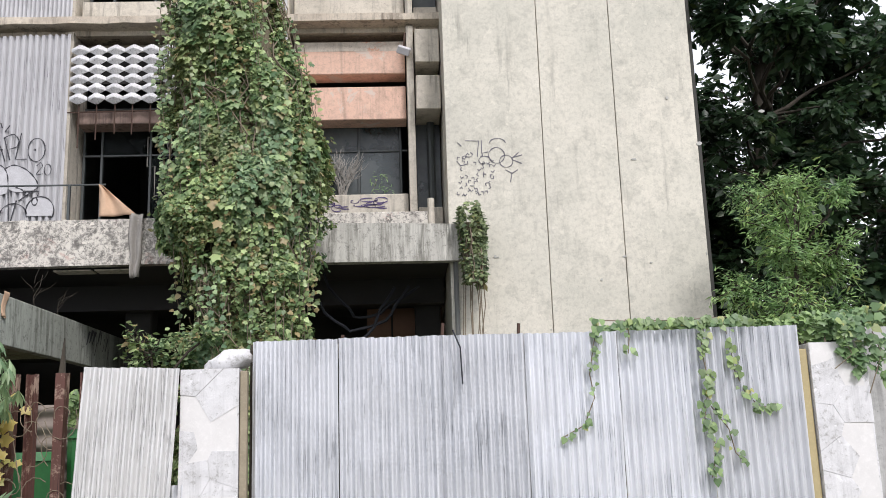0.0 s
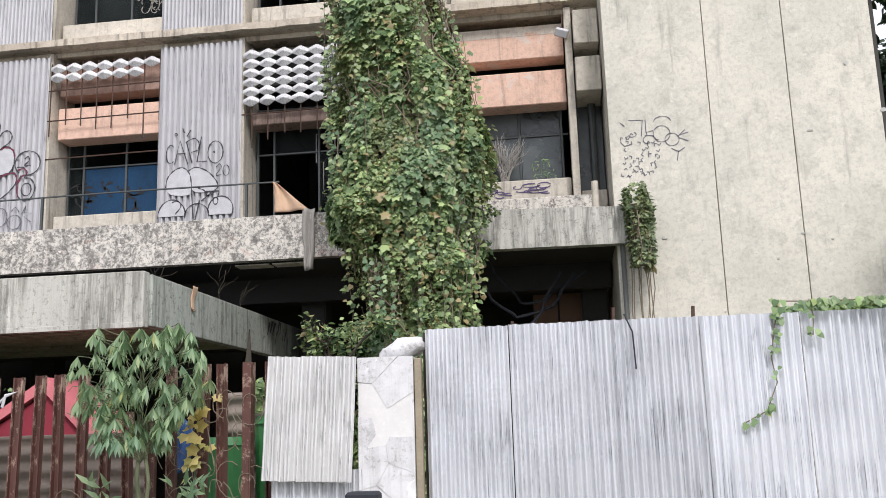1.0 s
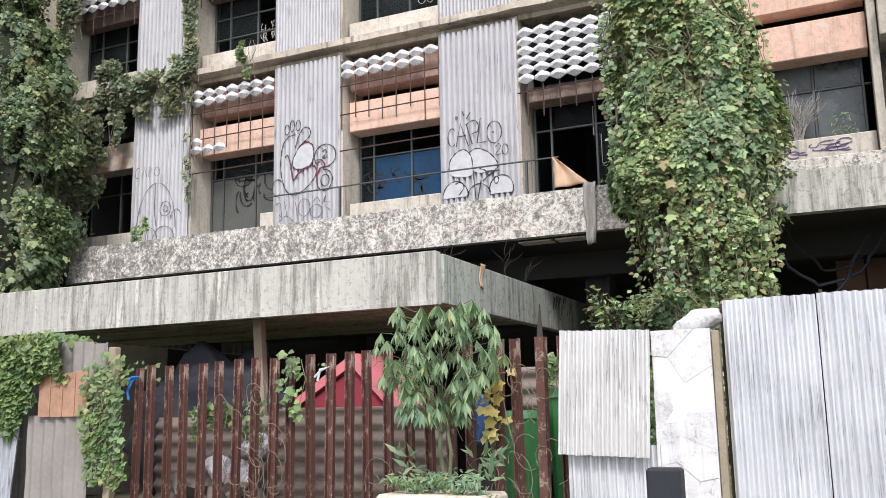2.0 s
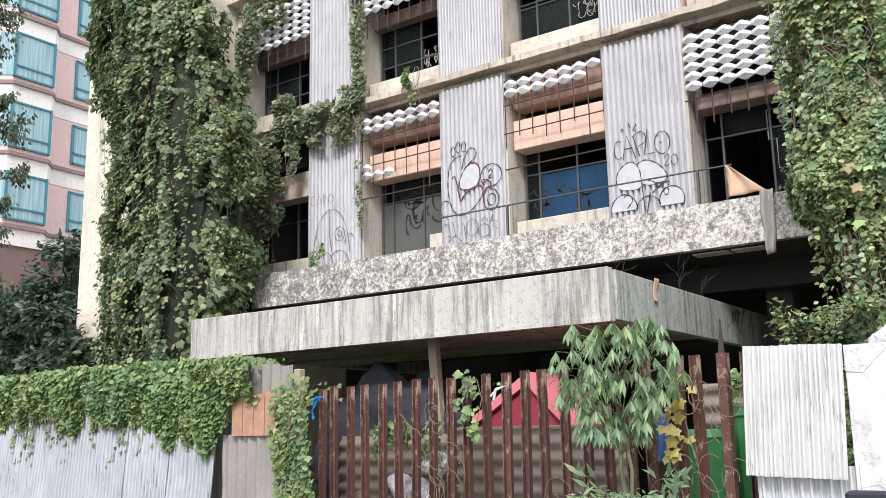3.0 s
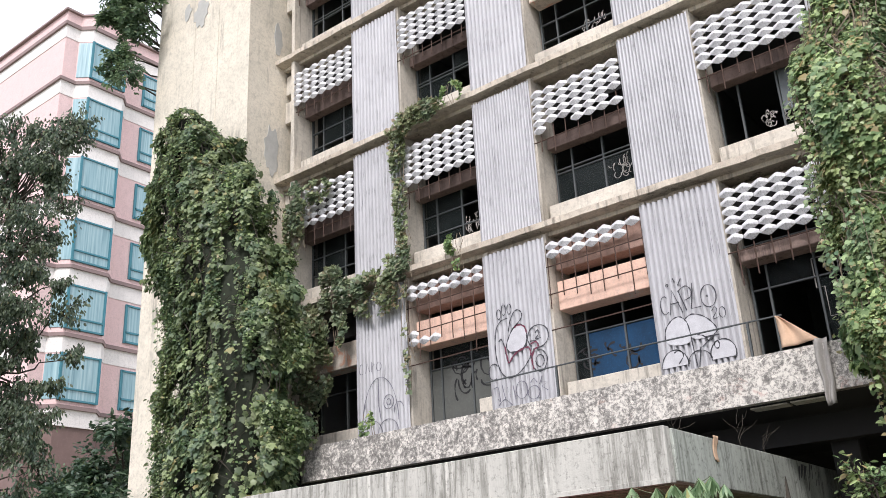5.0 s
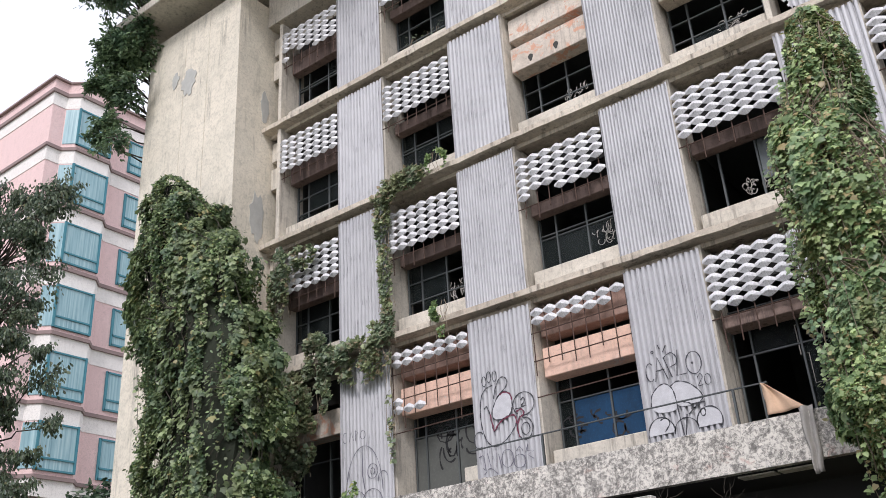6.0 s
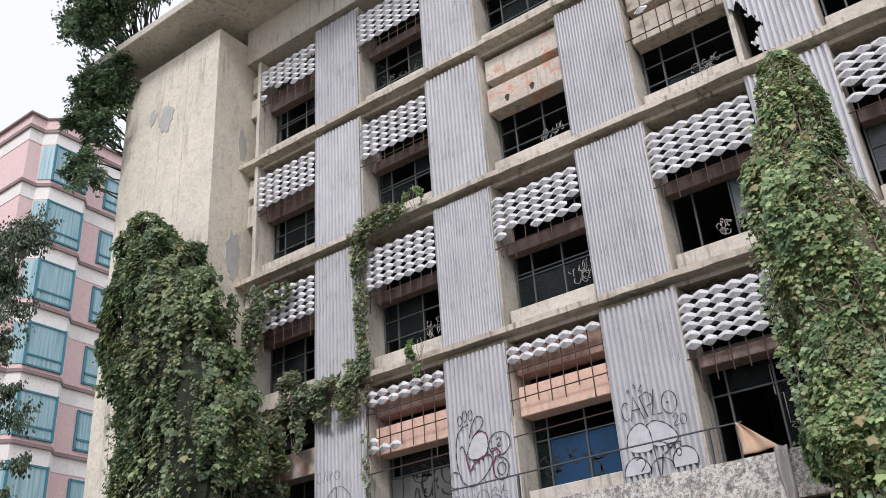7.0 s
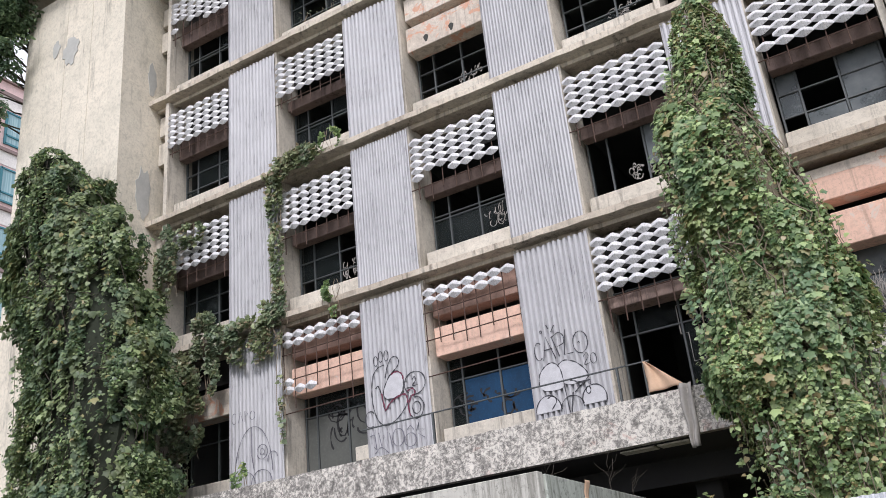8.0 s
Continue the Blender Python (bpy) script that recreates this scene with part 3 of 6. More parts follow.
full = lambda i, j, n, m: True
L_FULL = "grey white folded metal pyramid screen on rusty rods"
L_BROKEN = "broken pyramid screen with missing metal pieces"
for w in range(5):
    for k in range(4):
        if (k, w) in ((0, 4), (2, 2), (0, 0)):
            continue
        if (k, w) == (0, 1):
            screen(w, k, 2.90, 8, lambda i, j, n, m: j < 2 or (j == 6 and i < 1) or (j == 7 and i < 3), "broken pyramid screen with two rows remaining above an iron grille", (-0.1, 0.4), True)
        elif (k, w) == (0, 2):
            screen(w, k, 2.90, 7, lambda i, j, n, m: (j < 2 and i < n - 1) or j == 0, "broken pyramid screen with two rows remaining above an iron grille", (-0.1, 0.35), True)
        elif (k, w) == (0, 3):
            screen(w, k, 2.86, 6, full, L_FULL, (0.45, 0.70))
        elif (k, w) == (2, 3):
            screen(w, k, 2.86, 7, lambda i, j, n, m: (j < 1 and i % 2 == 0) or (j == 4 and i % 3 == 1), L_BROKEN, (0.1, 0.45))
        elif (k, w) == (1, 2):
            screen(w, k, 2.74, 6, lambda i, j, n, m: not (j == 5 and 1 <= i <= 2) and not (j == 4 and i == n - 1), L_BROKEN, (0.2, 0.45))
        elif (k, w) == (1, 4):
            screen(w, k, 2.74, 6, lambda i, j, n, m: not (j == 4 and i == 0), L_BROKEN)
        elif (k, w) == (3, 0):
            screen(w, k, 2.74, 6, lambda i, j, n, m: not (j == 4 and i in (0, 1)) and not (j == 5 and i in (1, 2, 3)) and not (j == 2 and i == n - 1), L_BROKEN)
        elif (k, w) == (3, 2):
            continue
        else:
            screen(w, k, 2.74, 6, full, L_FULL)

# ---- windows ----
count = 0
for k in range(4):
    for w in range(5):
        x0, x1 = WIN[w][0] + 0.08, WIN[w][1] - 0.02
        zb = BASE[k]
        z0, z1 = zb + (0.36 if k == 0 and w < 4 else 0.40), zb + (1.66 if k == 0 else 1.53) + 0.4
        if (k, w) in ((0, 1), (0, 3)):
            z0 = zb + (0.15 if w == 1 else 0.05)
        count += 1
        r = random.Random(k * 13 + w)
        wd = thing("window_%d" % count, (0, 0, 0), "dark window with a grey metal frame and missing panes" if (k, w) != (0, 2) else "window with blue painted panes and spray marks", "window", kind="structure")
        y = 14.02
        xm = [x0, x0 + (x1 - x0) * (0.15 if k == 0 else 0.20), x0 + (x1 - x0) * 0.56, x0 + (x1 - x0) * 0.94]
        for x in xm:
            part("mullion", boxed((x - 0.018, y - 0.03, z0), (x + 0.018, y + 0.03, z1), 0.004), M_ALU, wd)
        zm = zb + 1.28 if k == 0 else z0 + (0.44 if (k + w) % 3 else 0.78)
        for z in (z0 + 0.02, zm, z1 - 0.02) if k == 0 else (z0 + 0.02, zm, z0 + 0.86, z1 - 0.02) if (k, w) != (1, 3) else (z0 + 0.02, z1 - 0.02):
            part("transom", boxed((x0, y - 0.026, z - 0.014), (x1, y + 0.026, z + 0.014), 0.004), M_ALU, wd)
        for i in range(3):
            for a, b, up in ((z0, zm, 0), (zm, z1, 1)):
                blue = (k, w) == (0, 2) and i > 0 and not up
                board = (k, w) == (0, 1) and not up
                if not blue and not board and r.random() < 0.6 and (k, w) != (0, 4):
                    continue
                if (k, w) == (0, 3) and i == 0 and not up:
                    continue
                m = M_BLUE if blue else M_BOARD if board else M_SKYGLASS if w == 4 or (k, w) in ((1, 3), (3, 3)) else M_GLASS
                ob = part("pane", boxed((xm[i] + 0.024, y - 0.004, a + 0.022), (xm[i + 1] - 0.024, y + 0.004, b - 0.022)), m, wd, "blue painted pane" if blue else "")
                ob.visible_shadow = False

# ---- balcony, its rail and the canopy ----
bal = thing("balcony", (0, 0, 0), "long concrete balcony with flaking, blackened parapet", "balcony", kind="structure")
bm = bmesh.new()
prism(bm, [(-13.13, 12.30, 3.98), (-13.13, 12.45, 3.98), (-1.7, 12.45, 3.98), (-1.7, 12.30, 3.98)], (0, 0, 0.63))
part("parapet", bm, M_BALCONY, bal)
bm = bmesh.new()
prism(bm, [(-13.13, 12.302, 3.98), (-14.5, 13.2, 3.98), (-14.5, 13.4, 3.98), (-13.13, 12.45, 3.98)], (0, 0, 0.62))
part("parapet_return", bm, M_BALCONY, bal)
bm = bmesh.new()
prism(bm, [(-1.7, 12.30, 3.95), (-1.7, 12.302, 4.52), (1.04, 12.302, 4.44), (1.04, 12.30, 3.93)], (0, 0.18, 0))
part("parapet_east", bm, M_CANOPY, bal)
part("deck", boxed((-14.2, 12.45, 3.98), (0.82, 14.2, 4.2)), M_DEEPSHADE, bal)
part("low_wall", boxed((-1.7, 12.85, 4.2), (0.62, 12.97, 4.77), 0.01), M_BALCONY, bal)
# broken crust along the top edge
bm = bmesh.new()
r = random.Random(3)
for i in range(40):
    x = r.uniform(-13.1, -1.8)
    s = r.uniform(0.03, 0.12)
    box(bm, (x, 12.29 + r.uniform(0, 0.02), 4.6), (x + s, 12.44, 4.612 + r.uniform(0.0, 0.01)))
tagged(part("crust", bm, M_BALCONY, bal), kind="stuff")
bm = tube(bmesh.new(), [(0.60, 12.85, 4.44), (0.60, 12.85, 4.95)], 0.05, 10)
post = part("baluster", bm, M_FRAME, bal, "stubby white baluster")

rail = thing("balcony_rail", (0, 0, 0), "thin rusty iron handrail on the balcony", "railing")
part("handrail", tube(bmesh.new(), [(-8.9, 12.42, 5.12), (-6, 12.42, 5.14), (-3.87, 12.42, 5.13)], 0.013, 6), M_ALU, rail)
for x in (-7.5, -4.36):
    part("rail_post", boxed((x - 0.016, 12.40, 4.6), (x + 0.016, 12.44, 5.12)), M_ALU, rail)

can = thing("entrance_canopy", (0, 0, 0), "wide concrete entrance canopy streaked black by rain", "canopy", kind="structure")
CY = 9.2
part("fascia", boxed((-11.18, CY, 2.72), (-4.335, CY + 0.14, 3.32), 0.008), M_CANOPY, can)
part("drip_lip", boxed((-11.185, CY - 0.005, 2.715), (-4.332, CY, 2.77), 0.002), M_CANOPY, can)
part("side_fascia", boxed((-4.43, CY + 0.14, 2.74), (-4.302, 15.6, 3.30), 0.008), M_SIDE, can)
part("side_fascia", boxed((-11.17, CY + 0.14, 2.74), (-11.04, 15.6, 3.30), 0.008), M_CANOPY, can)
# slab and beams of the underside are coloured dark for shade
part("canopy_slab", boxed((-11.04, CY + 0.14, 3.02), (-4.43, 15.6, 3.2)), M_DEEPSHADE, can)
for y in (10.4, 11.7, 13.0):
    part("soffit_beam", boxed((-11.04, y, 2.82), (-4.43, y + 0.16, 3.02)), M_DEEPSHADE, can)
M_MOSS = plaster("mossy_soffit", (0.42, 0.43, 0.31), (0.17, 0.18, 0.11), 1.0, 0.4, speck=0.6)
r = random.Random(6)
y = CY + 0.15
while y < 12.2:
    wd_ = r.uniform(0.16, 0.24)
    if r.random() > 0.12:
        part("soffit_board", boxed((-11.02, y, 2.755 + r.uniform(-0.012, 0.012)), (-4.45, y + wd_ - 0.012, 2.79)), M_MOSS, can)
    y += wd_
for x in (-10.2, -5.2):
    part("column", boxed((x - 0.18, 12.4, 0), (x + 0.18, 12.76, 3.02), 0.02), M_DEEPSHADE, can)


# ---- the ground floor under the balcony, its shade put into the colour ----
und = thing("wall_undercroft", (0, 0, 0), "bare walls of the open ground floor, coloured dark for shade", "wall", kind="structure")
part("rear_wall", boxed((LEFT, 17.4, 0), (RIGHT, 17.6, 4.2)), M_DEEPSHADE, und)
part("undercroft_slab", boxed((LEFT, 14.2, 3.9), (RIGHT, 17.6, 4.18)), M_DEEPSHADE, und)
part("downstand_beam", boxed((-14.2, 13.9, 3.6), (0.8, 14.15, 3.98)), M_DEEPSHADE, und)
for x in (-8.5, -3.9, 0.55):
    part("column", boxed((x - 0.2, 14.3, 0), (x + 0.2, 14.7, 3.9), 0.02), M_DEEPSHADE, und)
boards = thing("board_partition", (0, 0, 0), "brown plywood boards closing the ground floor", "partition")
for i in range(3):
    part("board", boxed((-0.42 + i * 0.42, 15.0, 0), (-0.03 + i * 0.42, 15.03, 3.68)), plain("brown_board", (0.22, 0.13, 0.09), 0.4, 2), boards)
for i, pts in enumerate((((-0.95, 13.0, 3.93), (-0.55, 13.4, 3.35), (-0.1, 13.4, 3.45), (0.5, 13.2, 3.9)), ((-1.0, 12.9, 3.5), (-0.6, 13.1, 3.1), (0.0, 13.2, 3.35), (0.3, 13.2, 3.93)), ((-0.9, 13.2, 3.0), (-0.5, 13.1, 2.9), (-0.2, 13.1, 3.3), (0.1, 13.2, 3.93)))):
    cb = part("hanging_cable", tube(bmesh.new(), [(0.5 * (1 - math.cos(f * math.pi)) * (b[0] - a[0]) + a[0], a[1] + f * (b[1] - a[1]), a[2] + f * (b[2] - a[2]) - 0.06 * math.sin(f * math.pi)) for a, b in zip(pts, pts[1:]) for f in (0, 0.25, 0.5, 0.75)], 0.022, 6), M_TARP)
    tagged(cb, "black hose sagging under the balcony", "cable", "hoses under the balcony")
pipe = part("drain_pipe", tube(bmesh.new(), [(0.90, 12.42, 0), (0.90, 12.42, 3.95)], 0.035, 8), M_INNER)
tagged(pipe, "dark drain pipe against the tower", "pipe")
pipe = part("drain_pipe", tube(bmesh.new(), [(0.66, 13.8, 4.2), (0.66, 13.8, 7.0)], 0.06, 10), M_ALU)
tagged(pipe, "grey drain pipe in the narrow bay", "pipe")

# floodlight on the end fin
fl = thing("floodlight", (0.27, 13.32, 7.44), "small white floodlight on a bent bracket", "lamp")
part("head", box(bmesh.new(), (-0.10, -0.05, -0.06), (0.10, 0.05, 0.06), 0.012, pose(0, 0, 0, 35, 20, 0)), M_WHITE_INK, fl)
part("bracket", tube(bmesh.new(), [(0, 0.02, 0.04), (0.02, 0.03, 0.3), (0.05, 0.12, 0.34)], 0.012, 5), M_ROD, fl)

# cloths hung on the rail
def cloth(name, p, q, u, v, material, label, seed):
    """A limp cloth between four corners, with folds."""
    r = random.Random(seed)
    n = 12
    verts, faces = [], []
    for j in range(n + 1):
        for i in range(n + 1):
            a, b = i / n, j / n
            w = Vector(p).lerp(q, a).lerp(Vector(u).lerp(v, a), b)
            w.y += 0.03 * math.sin(a * 9 + b * 3 + seed) + 0.02 * noise.noise(w * 4)
            w.x += 0.02 * noise.noise(w * 5 + Vector((3, 1, 2)))
            verts.append(w)
    for j in range(n):
        for i in range(n):
            a = j * (n + 1) + i
            faces.append((a, a + 1, a + n + 2, a + n + 1))
    ob = mesh_part(name, verts, faces, material, smooth=True)
    s = ob.modifiers.new("thick", "SOLIDIFY")
    s.thickness = 0.006
    return tagged(ob, label, "cloth")


cloth("hanging_cloth", (-3.97, 12.40, 5.12), (-3.92, 12.40, 5.12), (-3.92, 12.36, 4.66), (-3.40, 12.28, 4.66), M_CLOTH, "faded tan cloth tied to the handrail", 1)
cloth("hanging_rag", (-3.50, 12.28, 4.68), (-3.30, 12.28, 4.66), (-3.44, 12.26, 3.78), (-3.33, 12.26, 3.80), M_CLOTHG, "torn grey rag over the parapet", 2)

# ---- spray paint ----
def strokes(parent, lines, origin, sx, sz, y, width, material, name="spray_stroke"):
    """Flat painted strokes: polylines in a unit square, laid on an upright face."""
    for line in lines:
        verts, faces = [], []
        pts = [Vector((origin[0] + u * sx, y, origin[1] + v * sz)) for u, v in line]
        for i, p in enumerate(pts):
            d = (pts[min(i + 1, len(pts) - 1)] - pts[max(i - 1, 0)]).normalized()
            side = Vector((-d.z, 0, d.x)) * width * (0.7 + 0.3 * math.sin(i * 1.3)) / 2
            verts += [p + side, p - side]
            if i:
                a = len(verts) - 4
                faces.append((a, a + 1, a + 3, a + 2))
        mesh_part(name, verts, faces, material, parent)


def arc(cx, cy, rx, ry, a0=0, a1=360, n=18, wob=0.0):
    return [(cx + rx * math.cos(radians(a0 + (a1 - a0) * i / n)) * (1 + wob * math.sin(i * 1.7)), cy + ry * math.sin(radians(a0 + (a1 - a0) * i / n)) * (1 + wob * math.cos(i * 1.3))) for i in range(n + 1)]


def blob(parent, pts, origin, sx, sz, y, material, name="spray_fill"):
    return mesh_part(name, [(origin[0] + u * sx, y, origin[1] + v * sz) for u, v in pts], [tuple(range(len(pts)))], material, parent)


GY = FRONT - 0.025


def flowing(pts, closed=False, n=6):
    """A smooth line through the points."""
    p_ = [Vector((u, v)) for u, v in pts]
    m = len(p_)
    line = []
    for i in range(m if closed else m - 1):
        a, b, c, d = (p_[(i + j) % m] if closed else p_[min(max(i + j, 0), m - 1)] for j in (-1, 0, 1, 2))
        for s in range(n):
            f = s / n
            q = 0.5 * ((2 * b) + (c - a) * f + (2 * a - 5 * b + 4 * c - d) * f * f + (3 * b - a - 3 * c + d) * f ** 3)
            line.append((q.x, q.y))
    line.append((p_[0].x, p_[0].y) if closed else (p_[-1].x, p_[-1].y))
    return line


# tag with letters over round white lobes, on the third column of panels; u across the panel, heights in metres
o, sx, sz = (COL[2], 4.88), PANEL_W, 1.0
p = panels[0, 2]
lobes = [flowing([(0.11, 0.54), (0.13, 0.71), (0.21, 0.83), (0.30, 0.87), (0.37, 0.81), (0.42, 0.45), (0.20, 0.43)], True),
        flowing([(0.38, 0.80), (0.47, 0.85), (0.60, 0.78), (0.71, 0.62), (0.69, 0.47), (0.44, 0.48)], True),
        arc(0.19, 0.09, 0.159, 0.256, 0, 180, 14),
        arc(0.77, 0.15, 0.143, 0.210, -20, 200, 14)]
for i, ring in enumerate(lobes):
    blob(p, ring, o, sx, sz, GY + 0.0005 * i, M_THIN_INK)
letters = [arc(0.16, 1.10, 0.054, 0.151, 50, 310, 10),
        [(0.21, 0.93), (0.27, 1.32), (0.37, 0.92)],
        [(0.23, 1.10), (0.34, 1.10)],
        [(0.35, 1.28), (0.42, 0.94)],
        flowing([(0.34, 1.28), (0.44, 1.34), (0.50, 1.26), (0.49, 1.15), (0.41, 1.11)]),
        [(0.53, 1.36), (0.48, 0.95), (0.60, 0.95)],
        arc(0.70, 1.09, 0.092, 0.183, 0, 360, 16),
        arc(0.68, 1.09, 0.010, 0.014, 0, 360, 6),
        arc(0.22, 1.42, 0.016, 0.023, 0, 360, 6),
        [(0.30, 1.52), (0.32, 1.44)],
        [(0.35, 1.38), (0.40, 1.48)]]
digits = [flowing([(0.71, 0.84), (0.75, 0.89), (0.77, 0.83), (0.71, 0.71), (0.78, 0.72)]),
        arc(0.83, 0.78, 0.038, 0.087, 0, 360, 10)]
bubbles = [flowing([(0.11, 0.54), (0.13, 0.71), (0.21, 0.83), (0.30, 0.87), (0.37, 0.81), (0.41, 0.68), (0.43, 0.36), (0.45, 0.01)]),
        flowing([(0.38, 0.81), (0.47, 0.86), (0.60, 0.79), (0.70, 0.65), (0.74, 0.53), (0.70, 0.47)]),
        arc(0.19, 0.09, 0.165, 0.265, 0, 185, 14),
        arc(0.49, 0.07, 0.146, 0.201, 10, 185, 12),
        arc(0.77, 0.15, 0.149, 0.219, -30, 205, 14),
        arc(0.71, 0.30, 0.029, 0.059, 0, 360, 14),
        flowing([(0.50, 0.52), (0.57, 0.48), (0.60, 0.41), (0.64, 0.38)]),
        [(0.58, 0.46), (0.75, 0.45), (0.74, 0.38)],
        flowing([(0.19, 0.31), (0.26, 0.33), (0.30, 0.24), (0.23, 0.12)]),
        [(0.54, 0.31), (0.68, 0.45)],
        [(0.47, 0.01), (0.52, 0.32)]]
strokes(p, letters, o, sx, sz, GY - 0.002, 0.022, M_INK)
strokes(p, digits, o, sx, sz, GY - 0.002, 0.017, M_INK)
strokes(p, bubbles, o, sx, sz, GY - 0.002, 0.024, M_INK)
# swelling bubble letter on the second column
o = (COL[1], 4.87)
p = panels[0, 1]
body = [flowing([(0.34, 1.61), (0.23, 1.58), (0.15, 1.45), (0.12, 1.22), (0.12, 0.97), (0.16, 0.73), (0.23, 0.57), (0.35, 0.51), (0.49, 0.59), (0.60, 0.72), (0.66, 0.85), (0.64, 0.96), (0.56, 0.99), (0.45, 0.95), (0.34, 0.80), (0.31, 0.78), (0.28, 0.94), (0.26, 1.12), (0.22, 1.25), (0.18, 1.21)]),
        flowing([(0.62, 1.18), (0.61, 1.33), (0.53, 1.44), (0.44, 1.42), (0.35, 1.27), (0.30, 1.11), (0.33, 0.99), (0.44, 0.96), (0.56, 1.00), (0.61, 1.11)], True),
        flowing([(0.34, 1.36), (0.38, 1.54), (0.45, 1.69), (0.52, 1.71), (0.57, 1.63), (0.55, 1.53), (0.47, 1.44), (0.40, 1.37)]),
        arc(0.79, 1.14, 0.160, 0.206, -100, 230, 16),
        flowing([(0.66, 1.08), (0.74, 1.07), (0.79, 0.98), (0.76, 0.90), (0.84, 0.87), (0.90, 0.72), (0.84, 0.53), (0.74, 0.53), (0.68, 0.63), (0.67, 0.82), (0.72, 0.94)]),
        arc(0.79, 0.70, 0.063, 0.108, 0, 360, 10),
        flowing([(0.75, 1.21), (0.79, 1.25), (0.81, 1.19), (0.75, 1.10), (0.83, 1.10)]),
        arc(0.07, 0.68, 0.082, 0.147, 40, 300, 12)]
crown = [arc(0.21, 1.72, 0.034, 0.093, 0, 360, 14),
        arc(0.29, 1.78, 0.034, 0.103, 0, 360, 14),
        arc(0.38, 1.77, 0.034, 0.098, 0, 360, 14)]
scars = [flowing([(0.27, 1.10), (0.30, 0.88), (0.32, 0.79), (0.39, 0.89), (0.49, 0.96), (0.62, 0.99), (0.66, 0.92), (0.66, 0.82)]),
        flowing([(0.44, 1.40), (0.51, 1.43), (0.60, 1.37), (0.62, 1.25)]),
        flowing([(0.67, 1.03), (0.75, 1.05), (0.78, 0.96), (0.72, 0.91), (0.67, 0.76), (0.69, 0.58)])]
scrawl = [[(0.04, 0.38), (0.11, 0.40)],
        [(0.12, 0.39), (0.14, 0.13), (0.10, 0.18)],
        [(0.18, 0.42), (0.22, 0.16), (0.26, 0.36), (0.30, 0.16), (0.32, 0.40)],
        arc(0.48, 0.26, 0.090, 0.157, 0, 360, 12),
        arc(0.66, 0.17, 0.090, 0.118, 0, 360, 12),
        [(0.75, 0.29), (0.80, 0.43), (0.78, 0.32), (0.88, 0.30), (0.78, 0.25), (0.87, 0.16)],
        flowing([(0.11, 0.06), (0.21, 0.15), (0.32, 0.03)]),
        [(0.35, 0.37), (0.38, 0.12)],
        flowing([(0.62, 0.35), (0.67, 0.41), (0.72, 0.33)])]
blob(p, body[1], o, sx, sz, GY, M_THIN_INK)
strokes(p, body, o, sx, sz, GY - 0.002, 0.028, M_INK)
strokes(p, crown, o, sx, sz, GY - 0.002, 0.022, M_INK)
strokes(p, scars, o, sx, sz, GY - 0.003, 0.034, M_RED_INK)
strokes(p, scrawl, o, sx, sz, GY - 0.002, 0.020, M_INK2)
# faint drawing on the first column
o, sx, sz = (-12.72, 4.72), 1.30, 1.75
p = panels[0, 0]
strokes(p, [arc(0.45, 0.20, 0.36, 0.52, 0, 180, 18), [(0.42, 0.72), (0.42, 0.40), (0.46, 0.24)], arc(0.62, 0.42, 0.10, 0.08), arc(0.62, 0.42, 0.04, 0.035), arc(0.82, 0.3, 0.10, 0.10, 180, 20, 9), arc(0.28, 0.10, 0.20, 0.14, 0, 180, 10), arc(0.60, 0.08, 0.20, 0.15, 0, 180, 10)], o, sx, sz, GY - 0.002, 0.02, M_INK2)
strokes(p, [arc(0.08, 0.86, 0.05, 0.06, 60, 300, 8), [(0.16, 0.80), (0.20, 0.92), (0.25, 0.81)], [(0.29, 0.80), (0.29, 0.92), (0.35, 0.88), (0.30, 0.86)], arc(0.44, 0.85, 0.05, 0.05)], o, sx, sz, GY - 0.002, 0.014, M_INK2)
# small chips in the east tower's plaster
r = random.Random(77)
for i in range(26):
    x, z = r.uniform(1.1, 5.6), r.choice((r.uniform(2.6, 4.4), r.uniform(2.6, 9.5)))
    patch(tower_r, (x, 12.500, z), r.uniform(0.02, 0.10), r.uniform(0.015, 0.07), (1, 0, 0), 200 + i, 9)
# scribbles on the east tower
r = random.Random(21)
o, sx, sz = (0.95, 4.84), 0.95, 0.90
lines = [[(0.16, 0.95), (0.36, 0.94), (0.33, 0.68)], [(0.40, 0.95), (0.40, 0.74), (0.50, 0.76)], arc(0.62, 0.70, 0.12, 0.13), arc(0.76, 0.60, 0.10, 0.10), arc(0.64, 0.90, 0.12, 0.08, 0, 180, 8), [(0.86, 0.66), (1.0, 0.70)], [(0.86, 0.62), (0.99, 0.56)], [(0.84, 0.64), (0.95, 0.74)], [(0.74, 0.46), (0.84, 0.40), (0.93, 0.46)], [(0.84, 0.42), (0.81, 0.26)], arc(0.44, 0.62, 0.09, 0.07, 30, 260, 8), [(0.02, 0.62), (0.08, 0.54), (0.16, 0.56)], [(0.04, 0.92), (0.10, 0.86)], arc(0.20, 0.72, 0.06, 0.04, 200, 420, 7)]
for i in range(46):
    u, v = r.uniform(0.0, 0.55), r.uniform(0.05, 0.72)
    a = r.uniform(0, 6.3)
    lines.append([(u, v), (u + 0.035 * math.cos(a), v + 0.04 * math.sin(a)), (u + 0.05 * math.cos(a + 0.9), v + 0.06 * math.sin(a + 0.9))])
strokes(tower_r, lines, o, sx, sz, 12.494, 0.014, M_INK2)
